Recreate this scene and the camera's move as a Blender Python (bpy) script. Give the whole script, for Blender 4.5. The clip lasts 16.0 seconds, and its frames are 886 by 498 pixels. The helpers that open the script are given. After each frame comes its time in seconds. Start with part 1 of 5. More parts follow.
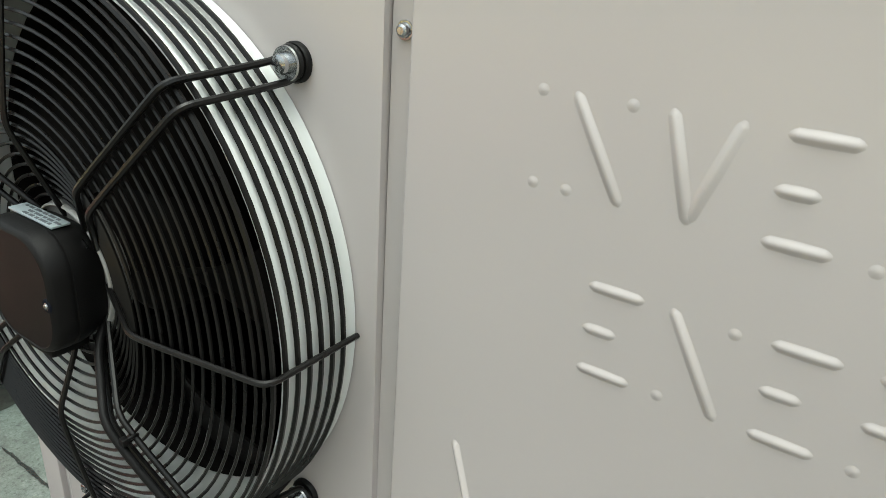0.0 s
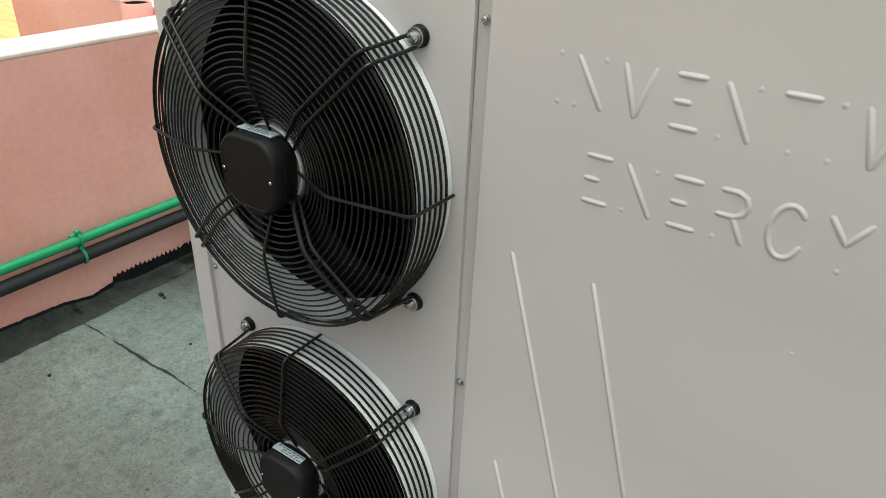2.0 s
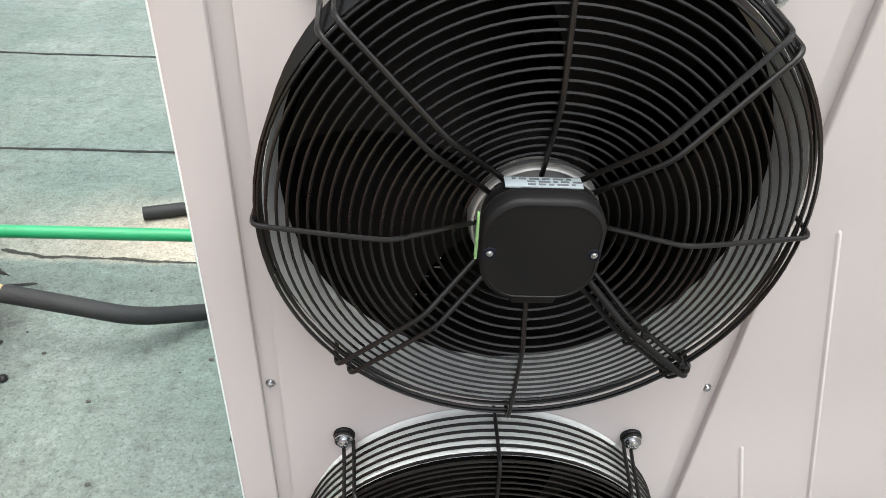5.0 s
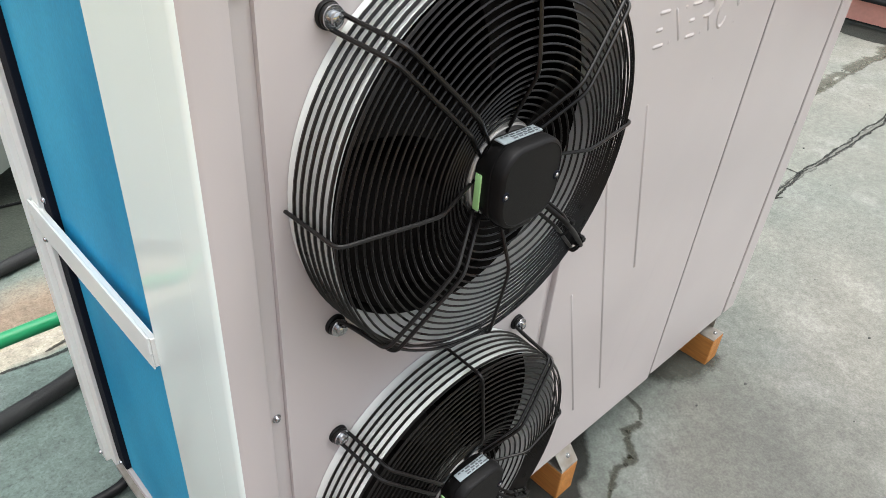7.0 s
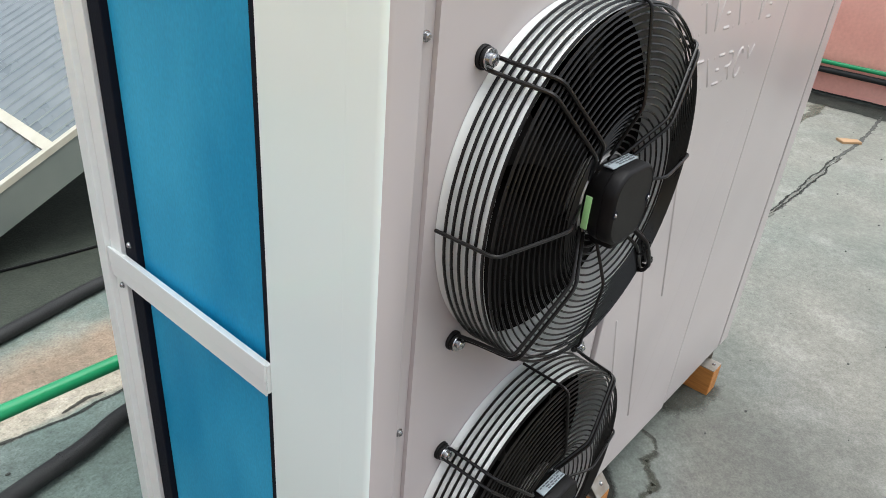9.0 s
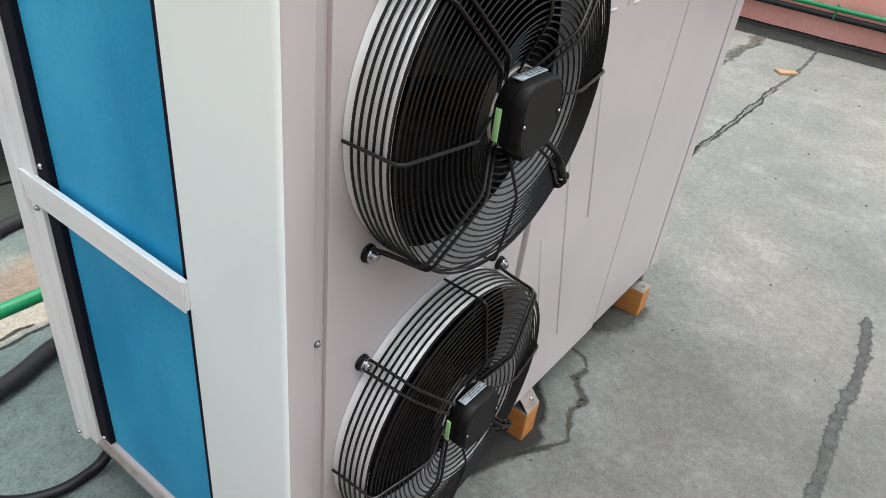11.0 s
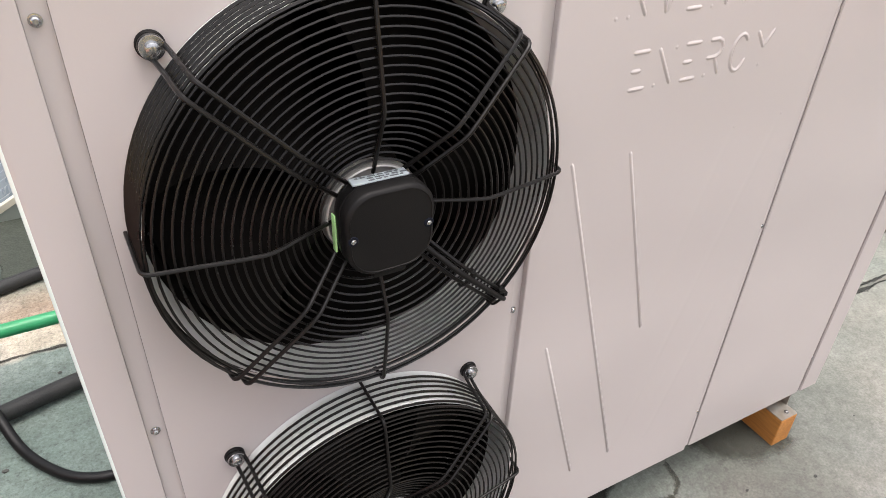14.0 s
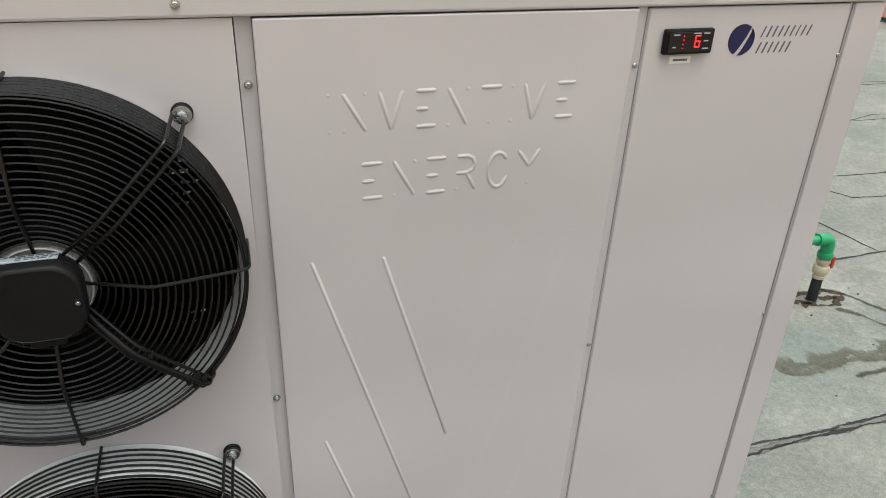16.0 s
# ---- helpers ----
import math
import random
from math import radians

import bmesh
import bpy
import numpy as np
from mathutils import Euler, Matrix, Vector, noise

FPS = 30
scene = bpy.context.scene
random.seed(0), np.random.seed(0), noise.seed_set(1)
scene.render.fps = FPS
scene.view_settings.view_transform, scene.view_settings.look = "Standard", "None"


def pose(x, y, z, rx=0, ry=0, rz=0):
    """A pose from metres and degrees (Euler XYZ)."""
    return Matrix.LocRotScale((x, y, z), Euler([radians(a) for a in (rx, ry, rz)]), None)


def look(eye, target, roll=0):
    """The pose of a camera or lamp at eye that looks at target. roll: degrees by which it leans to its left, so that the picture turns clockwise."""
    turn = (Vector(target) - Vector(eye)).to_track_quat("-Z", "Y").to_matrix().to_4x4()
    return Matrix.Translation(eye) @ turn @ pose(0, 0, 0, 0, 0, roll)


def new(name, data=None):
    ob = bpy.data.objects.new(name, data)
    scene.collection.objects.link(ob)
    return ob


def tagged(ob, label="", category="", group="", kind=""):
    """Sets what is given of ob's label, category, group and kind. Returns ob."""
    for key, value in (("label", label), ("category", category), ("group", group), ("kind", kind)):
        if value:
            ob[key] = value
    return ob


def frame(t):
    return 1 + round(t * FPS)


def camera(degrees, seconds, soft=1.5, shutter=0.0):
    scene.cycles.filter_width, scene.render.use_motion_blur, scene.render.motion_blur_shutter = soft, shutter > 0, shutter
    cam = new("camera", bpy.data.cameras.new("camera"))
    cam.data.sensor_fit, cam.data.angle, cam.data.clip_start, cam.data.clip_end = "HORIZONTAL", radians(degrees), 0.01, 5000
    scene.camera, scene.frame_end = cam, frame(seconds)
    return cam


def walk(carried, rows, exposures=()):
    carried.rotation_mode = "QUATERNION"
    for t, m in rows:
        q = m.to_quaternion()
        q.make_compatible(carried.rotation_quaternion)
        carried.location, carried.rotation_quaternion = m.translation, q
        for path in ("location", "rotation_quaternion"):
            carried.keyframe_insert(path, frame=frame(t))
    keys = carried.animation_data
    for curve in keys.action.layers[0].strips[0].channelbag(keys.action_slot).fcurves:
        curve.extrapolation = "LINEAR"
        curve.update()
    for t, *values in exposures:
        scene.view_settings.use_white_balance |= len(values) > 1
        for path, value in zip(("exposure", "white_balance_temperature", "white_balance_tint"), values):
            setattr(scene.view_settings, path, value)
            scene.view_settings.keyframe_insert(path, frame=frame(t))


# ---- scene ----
cam = camera(64.4, 16.0, soft=0.85)
PATH = [
    (0, (0.521, -0.333, 1.285), (-0.485, 1.199, 0.483), 3.8),
    (0.5, (0.625, -0.443, 1.33), (-0.379, 1.085, 0.519), 3.1),
    (1, (0.697, -0.537, 1.357), (-0.264, 1.0, 0.512), 2.5),
    (1.5, (0.721, -0.645, 1.386), (-0.301, 0.837, 0.515), 1.2),
    (2, (0.664, -0.661, 1.383), (-0.308, 0.795, 0.416), 2.3),
    (2.5, (0.502, -0.588, 1.362), (-0.36, 0.846, 0.266), 2.4),
    (3, (0.348, -0.563, 1.336), (-0.429, 0.835, 0.135), 2.4),
    (3.5, (0.183, -0.628, 1.358), (-0.276, 0.913, 0.169), 2.5),
    (4, (0.078, -0.621, 1.367), (-0.199, 0.951, 0.163), 4.8),
    (4.2, (0.053, -0.604, 1.359), (-0.202, 0.973, 0.155), 4.7),
    (6.3, (-0.437, -0.536, 1.372), (0.531, 0.798, 0.239), 4.5),
    (6.5, (-0.471, -0.512, 1.377), (0.567, 0.753, 0.227), 5.6),
    (7, (-0.549, -0.518, 1.398), (0.641, 0.618, 0.26), 4.8),
    (7.5, (-0.667, -0.508, 1.405), (0.649, 0.563, 0.346), 4.2),
    (8, (-0.752, -0.461, 1.396), (0.597, 0.644, 0.417), 3.9),
    (8.2, (-0.765, -0.439, 1.382), (0.602, 0.654, 0.414), 4.8),
    (10.3, (-0.760, -0.457, 1.382), (0.599, 0.631, 0.397), 5.8),
    (10.5, (-0.758, -0.467, 1.381), (0.606, 0.581, 0.36), 5.9),
    (11, (-0.751, -0.497, 1.367), (0.635, 0.427, 0.259), 7.3),
    (11.5, (-0.714, -0.543, 1.36), (0.601, 0.398, 0.183), 7.8),
    (12, (-0.593, -0.652, 1.375), (0.584, 0.472, 0.213), 6.4),
    (12.5, (-0.487, -0.743, 1.385), (0.606, 0.527, 0.292), 4.3),
    (13, (-0.424, -0.764, 1.405), (0.6, 0.538, 0.284), 1.9),
    (13.5, (-0.331, -0.703, 1.406), (0.549, 0.704, 0.29), 3.7),
    (14, (-0.254, -0.667, 1.417), (0.569, 0.767, 0.291), 2.1),
    (14.5, (-0.201, -0.653, 1.411), (0.584, 0.798, 0.281), 3.3),
    (15, (-0.078, -0.742, 1.436), (0.633, 0.829, 0.423), 4.5),
    (15.5, (0.115, -0.882, 1.465), (0.71, 0.776, 0.518), 3.9),
    (16, (0.222, -0.9, 1.47), (0.786, 0.779, 0.54), 1.8),
]
EXPOSURES = [(0, 0.82, 6350, -4), (2, 0.70, 6350, -2), (2.8, 0.89, 6400, 1), (3.5, 0.85, 6450, 3), (4, 1.40, 6350, 5), (6.5, 1.14, 6400, 8), (8, 0.90, 6150, 7), (10.4, 0.79, 6250, 9), (11, 0.88, 6200, 10), (12.2, 0.97, 6450, 12), (13, 1.04, 6600, 15), (14, 1.14, 6650, 14), (15, 1.10, 6600, 11), (16, 0.70, 6400, 5)]
walk(cam, [(t, look(eye, target, roll)) for t, eye, target, roll in PATH], EXPOSURES)

# ---- sky and sun: a bright, thinly overcast day ----
world = bpy.data.worlds.new("sky")
scene.world = world
world.use_nodes = True
wn, wl = world.node_tree.nodes, world.node_tree.links
wn.clear()
sky = wn.new("ShaderNodeTexSky")
sky.sky_type, sky.sun_disc = "NISHITA", False
sky.sun_elevation, sky.sun_rotation = radians(79), radians(158)
sky.air_density, sky.dust_density, sky.ozone_density = 1.0, 6.0, 1.0
grey = wn.new("ShaderNodeHueSaturation")
grey.inputs["Saturation"].default_value = 0.3
back = wn.new("ShaderNodeBackground")
back.inputs["Strength"].default_value = 0.15
wout = wn.new("ShaderNodeOutputWorld")
wl.new(sky.outputs["Color"], grey.inputs["Color"])
wl.new(grey.outputs["Color"], back.inputs["Color"])
wl.new(back.outputs["Background"], wout.inputs["Surface"])
sun_data = bpy.data.lights.new("sun", "SUN")
sun_data.energy, sun_data.angle, sun_data.color = 0.64, radians(85), (1.0, 0.97, 0.94)
sun = new("sun", sun_data)
sun.matrix_basis = look((0.6, -1.5, 8.3), (0, 0, 0))


# ---- materials ----
def material(name, colour, other=None, rough=0.5, metal=0.0, size=8.0, fine=120.0, bump=0.1, spread=0.5, detail=5.0,
             rough_spread=0.1, coat=0.0, stretch=(1, 1, 1), jitter=0.0, emission=0.0, spec=0.5, buckle=0.0, fade=0.0, soft=0.12, cover=1.0):
    """Two colours mixed by a broad noise, a finer grain on top, and fine relief. Sizes are cycles per metre."""
    m = bpy.data.materials.new(name)
    m.use_nodes = True
    n, l = m.node_tree.nodes, m.node_tree.links
    b = n["Principled BSDF"]
    other = other or tuple(c * 0.88 for c in colour)
    co = n.new("ShaderNodeTexCoord")
    mp = n.new("ShaderNodeMapping")
    mp.inputs["Scale"].default_value = stretch
    l.new(co.outputs["Object"], mp.inputs["Vector"])
    big, small = n.new("ShaderNodeTexNoise"), n.new("ShaderNodeTexNoise")
    for t, s in ((big, size), (small, fine)):
        t.inputs["Scale"].default_value, t.inputs["Detail"].default_value = s, detail
        l.new(mp.outputs["Vector"], t.inputs["Vector"])
    ramp = n.new("ShaderNodeMapRange")
    ramp.inputs["From Min"].default_value, ramp.inputs["From Max"].default_value = 0.5 - spread / 2, 0.5 + spread / 2
    l.new(big.outputs["Fac"], ramp.inputs["Value"])
    mix = n.new("ShaderNodeMix")
    mix.data_type = "RGBA"
    mix.inputs["A"].default_value, mix.inputs["B"].default_value = (*colour, 1), (*other, 1)
    l.new(ramp.outputs["Result"], mix.inputs["Factor"])
    grain = n.new("ShaderNodeMapRange")
    grain.inputs["From Min"].default_value, grain.inputs["From Max"].default_value = 0.3, 0.7
    grain.inputs["To Min"].default_value, grain.inputs["To Max"].default_value = 1 - jitter, 1 + jitter
    l.new(small.outputs["Fac"], grain.inputs["Value"])
    hsv = n.new("ShaderNodeHueSaturation")
    l.new(grain.outputs["Result"], hsv.inputs["Value"])
    l.new(mix.outputs["Result"], hsv.inputs["Color"])
    l.new(hsv.outputs["Color"], b.inputs["Base Color"])
    rr = n.new("ShaderNodeMapRange")
    rr.inputs["To Min"].default_value, rr.inputs["To Max"].default_value = max(rough - rough_spread, 0.03), min(rough + rough_spread, 1)
    l.new(big.outputs["Fac"], rr.inputs["Value"])
    l.new(rr.outputs["Result"], b.inputs["Roughness"])
    b.inputs["Metallic"].default_value = metal
    b.inputs["Specular IOR Level"].default_value = spec
    b.inputs["Coat Weight"].default_value = coat
    b.inputs["Coat Roughness"].default_value = 0.12
    if fade:
        worn, edge, sum_, cut = n.new("ShaderNodeTexNoise"), n.new("ShaderNodeAttribute"), n.new("ShaderNodeMath"), n.new("ShaderNodeMapRange")
        worn.inputs["Scale"].default_value, worn.inputs["Detail"].default_value, worn.inputs["Roughness"].default_value = 46, 6, 0.7
        edge.attribute_name = "fade"
        sum_.operation = "MULTIPLY_ADD"
        sum_.inputs[1].default_value = fade * 2
        cut.inputs["From Min"].default_value, cut.inputs["From Max"].default_value = 0.5 + fade - soft, 0.5 + fade + soft
        cut.inputs["To Max"].default_value = cover
        l.new(mp.outputs["Vector"], worn.inputs["Vector"])
        l.new(worn.outputs["Fac"], sum_.inputs[0])
        l.new(edge.outputs["Fac"], sum_.inputs[2])
        l.new(sum_.outputs["Value"], cut.inputs["Value"])
        l.new(cut.outputs["Result"], b.inputs["Alpha"])
    if buckle:
        dent, bow = n.new("ShaderNodeTexNoise"), n.new("ShaderNodeBump")
        dent.inputs["Scale"].default_value, dent.inputs["Detail"].default_value = 2.3, 1.0
        bow.inputs["Strength"].default_value, bow.inputs["Distance"].default_value = 1.0, buckle
        l.new(mp.outputs["Vector"], dent.inputs["Vector"])
        l.new(dent.outputs["Fac"], bow.inputs["Height"])
        l.new(bow.outputs["Normal"], b.inputs["Normal"])
    if bump:
        bp = n.new("ShaderNodeBump")
        bp.inputs["Strength"].default_value, bp.inputs["Distance"].default_value = bump, 0.004
        l.new(small.outputs["Fac"], bp.inputs["Height"])
        if buckle:
            l.new(bow.outputs["Normal"], bp.inputs["Normal"])
        l.new(bp.outputs["Normal"], b.inputs["Normal"])
    if emission:
        b.inputs["Emission Color"].default_value, b.inputs["Emission Strength"].default_value = (*colour, 1), emission
    return m


PAINT = material("panel paint", (0.490, 0.450, 0.439), (0.480, 0.440, 0.429), rough=0.24, size=1.2, fine=320, bump=0.012, rough_spread=0.012, detail=1.5, spread=0.9, buckle=0.02)
PAINT_EDGE = material("frame paint", (0.459, 0.427, 0.417), (0.444, 0.412, 0.403), rough=0.30, size=2, fine=320, bump=0.012, rough_spread=0.02, detail=1.5)
# Paler than the panel, to carry the bright light from the left.
INLET = material("light-lifted inlet ring paint", (0.70, 0.72, 0.70), rough=0.2, size=2, fine=200, bump=0.008, rough_spread=0.02)
BELL = material("galvanised bell mouth", (0.56, 0.57, 0.56), (0.46, 0.47, 0.46), rough=0.34, metal=0.35, size=14, fine=220, bump=0.05)
# Paler than the front paint: the side's stronger light is in the colour.
SIDE = material("side paint with light added", (0.82, 0.915, 0.875), (0.80, 0.895, 0.855), rough=0.12, size=1.5, fine=200, bump=0.006, rough_spread=0.01, detail=2, buckle=0.012)
ALU = material("extruded aluminium", (0.84, 0.86, 0.83), (0.76, 0.78, 0.755), rough=0.36, metal=0.1, size=6, fine=300, stretch=(1, 1, 0.05), bump=0.03)
ZINC = material("galvanised sheet", (0.40, 0.39, 0.36), (0.23, 0.195, 0.155), rough=0.42, metal=0.6, size=30, fine=300, bump=0.06)
CHROME = material("zinc plated screw", (0.50, 0.51, 0.52), rough=0.2, metal=1.0, size=60, fine=400, bump=0.05)
WIRE = material("black coated wire", (0.0052, 0.0048, 0.0046), (0.0080, 0.0072, 0.0068), rough=0.30, size=30, fine=400, bump=0.03, spec=0.30)
PLASTIC = material("black moulded plastic", (0.0055, 0.0053, 0.0056), (0.0085, 0.008, 0.0078), rough=0.48, size=20, fine=900, bump=0.10, spec=0.18)
BLADE = material("black fan blade", (0.0028, 0.0024, 0.0022), (0.0046, 0.0039, 0.0034), rough=0.65, size=15, fine=300, bump=0.05, spec=0.06)
FLANGE = material("cast motor flange", (0.27, 0.262, 0.25), (0.19, 0.184, 0.175), rough=0.38, metal=0.1, size=30, fine=500, bump=0.1)
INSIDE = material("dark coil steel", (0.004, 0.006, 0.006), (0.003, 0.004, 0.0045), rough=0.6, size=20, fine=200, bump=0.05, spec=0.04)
BLUE = material("blue coated fins", (0.004, 0.235, 0.45), (0.050, 0.395, 0.63), rough=0.5, size=4.5, fine=240, stretch=(1, 1, 0.5), bump=0.05, jitter=0.08, spread=0.40, spec=0.2)
TURNED = material("turned flange rim", (0.44, 0.43, 0.41), (0.34, 0.33, 0.315), rough=0.3, metal=0.3, size=30, fine=400, bump=0.05)
GAP_SHADE = material("grey panel gap shade", (0.275, 0.252, 0.244), (0.310, 0.286, 0.276), rough=0.8, size=30, fine=300, bump=0.1, spec=0.2)
FOAM = material("black sealing foam", (0.004, 0.005, 0.010), (0.007, 0.009, 0.016), rough=0.8, size=30, fine=400, bump=0.2, spec=0.15)
STICKER = material("white type plate", (0.34, 0.39, 0.41), rough=0.3, size=20, fine=200, bump=0.01)
INK = material("grey print", (0.10, 0.11, 0.12), rough=0.5, size=20, fine=200, bump=0)
TAPE = material("yellow green tape", (0.42, 0.78, 0.30), (0.50, 0.82, 0.40), rough=0.45, size=40, fine=200, bump=0.05)
NAVY = material("dark blue print", (0.003, 0.006, 0.055), rough=0.35, size=20, fine=200, bump=0)
PRINT = material("grey logo print", (0.11, 0.11, 0.125), rough=0.4, size=20, fine=200, bump=0)
SCREEN = material("dark display window", (0.012, 0.007, 0.007), rough=0.12, size=20, fine=200, bump=0)
LED = material("red lit segment", (1.0, 0.02, 0.02), rough=0.4, size=20, fine=200, bump=0, emission=0.5)
TIMBER = material("orange pine timber", (0.49, 0.215, 0.050), (0.33, 0.130, 0.030), rough=0.6, size=22, fine=240, stretch=(1, 0.08, 1), bump=0.25, jitter=0.18)
CHIP = material("pale split wood", (0.46, 0.29, 0.15), (0.33, 0.20, 0.10), rough=0.7, size=30, fine=200, stretch=(0.2, 1, 1), bump=0.3)
PINK = material("salmon wall paint", (0.88, 0.455, 0.38), (0.70, 0.315, 0.25), rough=0.62, size=1.7, fine=45, bump=0.12, jitter=0.045, spread=0.45, detail=7.0)
COPING = material("pale weathered coping", (0.78, 0.66, 0.58), (0.66, 0.52, 0.45), rough=0.8, size=5, fine=80, bump=0.3, jitter=0.06)
TAR = material("black bitumen", (0.005, 0.0055, 0.0055), (0.013, 0.0135, 0.0125), rough=0.45, size=26, fine=150, bump=0.6, jitter=0.2, spec=0.25)
SMEAR = material("thin bitumen smear", (0.006, 0.0065, 0.0063), (0.016, 0.0165, 0.0155), rough=0.5, size=26, fine=150, bump=0.5, jitter=0.2, spec=0.25, fade=0.45)
CRACK = material("open dark crack", (0.009, 0.010, 0.009), (0.026, 0.028, 0.024), rough=0.85, size=30, fine=200, bump=0.4, jitter=0.2, fade=0.65, soft=0.22, cover=0.76)
GRIT = material("dark roof grit", (0.040, 0.042, 0.038), (0.075, 0.077, 0.069), rough=0.85, size=30, fine=220, bump=0.5, jitter=0.3)
COVE = material("dark damp coated cove", (0.014, 0.017, 0.015), (0.040, 0.046, 0.038), rough=0.7, size=14, fine=90, bump=0.5, jitter=0.25, spread=0.4, spec=0.25)
FILL = material("grey joint filler", (0.105, 0.108, 0.094), (0.150, 0.148, 0.126), rough=0.85, size=18, fine=160, bump=0.5, jitter=0.2, spread=0.35, fade=0.55, soft=0.3)
DAMP_SHADE = material("damp shaded roof coat", (0.044, 0.046, 0.037), (0.066, 0.066, 0.054), rough=0.7, size=30, fine=120, bump=0.4, jitter=0.15, spec=0.25, fade=0.70, soft=0.45, cover=0.8)
SILT = material("brown silt on the roof", (0.080, 0.078, 0.055), (0.130, 0.125, 0.092), rough=0.9, size=16, fine=150, bump=0.5, jitter=0.2, spread=0.4, fade=0.60, soft=0.38, cover=0.65)
MEND = material("grey joint mortar", (0.046, 0.049, 0.044), (0.084, 0.087, 0.078), rough=0.85, size=30, fine=220, bump=0.7, jitter=0.3, spread=0.3, fade=0.75, soft=0.3, cover=0.95)
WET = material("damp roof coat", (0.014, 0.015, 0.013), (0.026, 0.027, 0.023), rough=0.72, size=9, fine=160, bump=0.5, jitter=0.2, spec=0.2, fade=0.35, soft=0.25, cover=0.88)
RUST = material("brown seep line", (0.024, 0.021, 0.010), (0.046, 0.042, 0.024), rough=0.85, size=70, fine=220, bump=0.3, jitter=0.25, spread=0.3, spec=0.2, fade=0.70, soft=0.36, cover=0.55)
# Roof coat darkened for the shade by the collector.
COLLECTOR_SHADE = material("roof coat with collector shade", (0.030, 0.037, 0.029), (0.052, 0.060, 0.047), rough=0.75, size=12, fine=160, bump=0.5, jitter=0.25, spec=0.25, fade=0.35, soft=0.25)
DIRT = material("brown dirt", (0.040, 0.029, 0.018), (0.070, 0.054, 0.036), rough=0.9, size=60, fine=220, bump=0.5, jitter=0.3, spec=0.2, fade=0.75, soft=0.2, cover=0.9)
GREEN = material("green plastic pipe", (0.012, 0.245, 0.088), (0.024, 0.295, 0.12), rough=0.36, size=16, fine=200, bump=0.03)
RUBBER = material("black foam insulation", (0.014, 0.015, 0.0155), (0.026, 0.0275, 0.027), rough=0.6, size=14, fine=260, bump=0.3, spec=0.3)
HOSE = material("black rubber hose", (0.003, 0.0033, 0.0036), (0.006, 0.0063, 0.0066), rough=0.40, size=12, fine=220, bump=0.05, spec=0.25)
BRASS = material("brass fitting", (0.82, 0.60, 0.30), (0.66, 0.46, 0.22), rough=0.35, metal=0.8, size=50, fine=300, bump=0.1)
IVORY = material("ivory plastic fitting", (0.50, 0.44, 0.31), (0.42, 0.36, 0.25), rough=0.45, size=30, fine=200, bump=0.1)
OLDTAP = material("stained old tap metal", (0.22, 0.17, 0.125), (0.085, 0.070, 0.058), rough=0.55, metal=0.3, size=45, fine=260, bump=0.3, spread=0.3)
RED = material("red tap tag", (0.45, 0.03, 0.03), rough=0.5, size=30, fine=200, bump=0.05)
GLAZE = material("collector glass", (0.108, 0.136, 0.152), (0.152, 0.180, 0.194), rough=0.3, size=5.5, fine=60, stretch=(2.2, 0.5, 1), bump=0.03, spread=0.35)
CREAM = material("aged cream metal bar", (0.60, 0.58, 0.48), (0.48, 0.46, 0.37), rough=0.5, metal=0.1, size=14, fine=160, bump=0.1)
SHEET = material("grey collector casing", (0.24, 0.27, 0.24), (0.19, 0.22, 0.20), rough=0.5, metal=0.2, size=5, fine=120, bump=0.1)
STRAW = material("harvested straw field", (0.66, 0.50, 0.20), (0.54, 0.40, 0.14), rough=0.95, size=0.35, fine=2.5, stretch=(0.35, 1.4, 1), bump=0.8, jitter=0.25)
LEAF = material("hedge leaves", (0.085, 0.13, 0.035), (0.16, 0.19, 0.06), rough=0.7, size=0.35, fine=6, bump=0.1, jitter=0.3)
HOUSE = material("far dark house", (0.06, 0.05, 0.06), (0.10, 0.09, 0.10), rough=0.8, size=0.4, fine=3, bump=0.1)
PLINTH = material("rendered house wall", (0.50, 0.42, 0.36), rough=0.85, size=1.5, fine=60, bump=0.3)


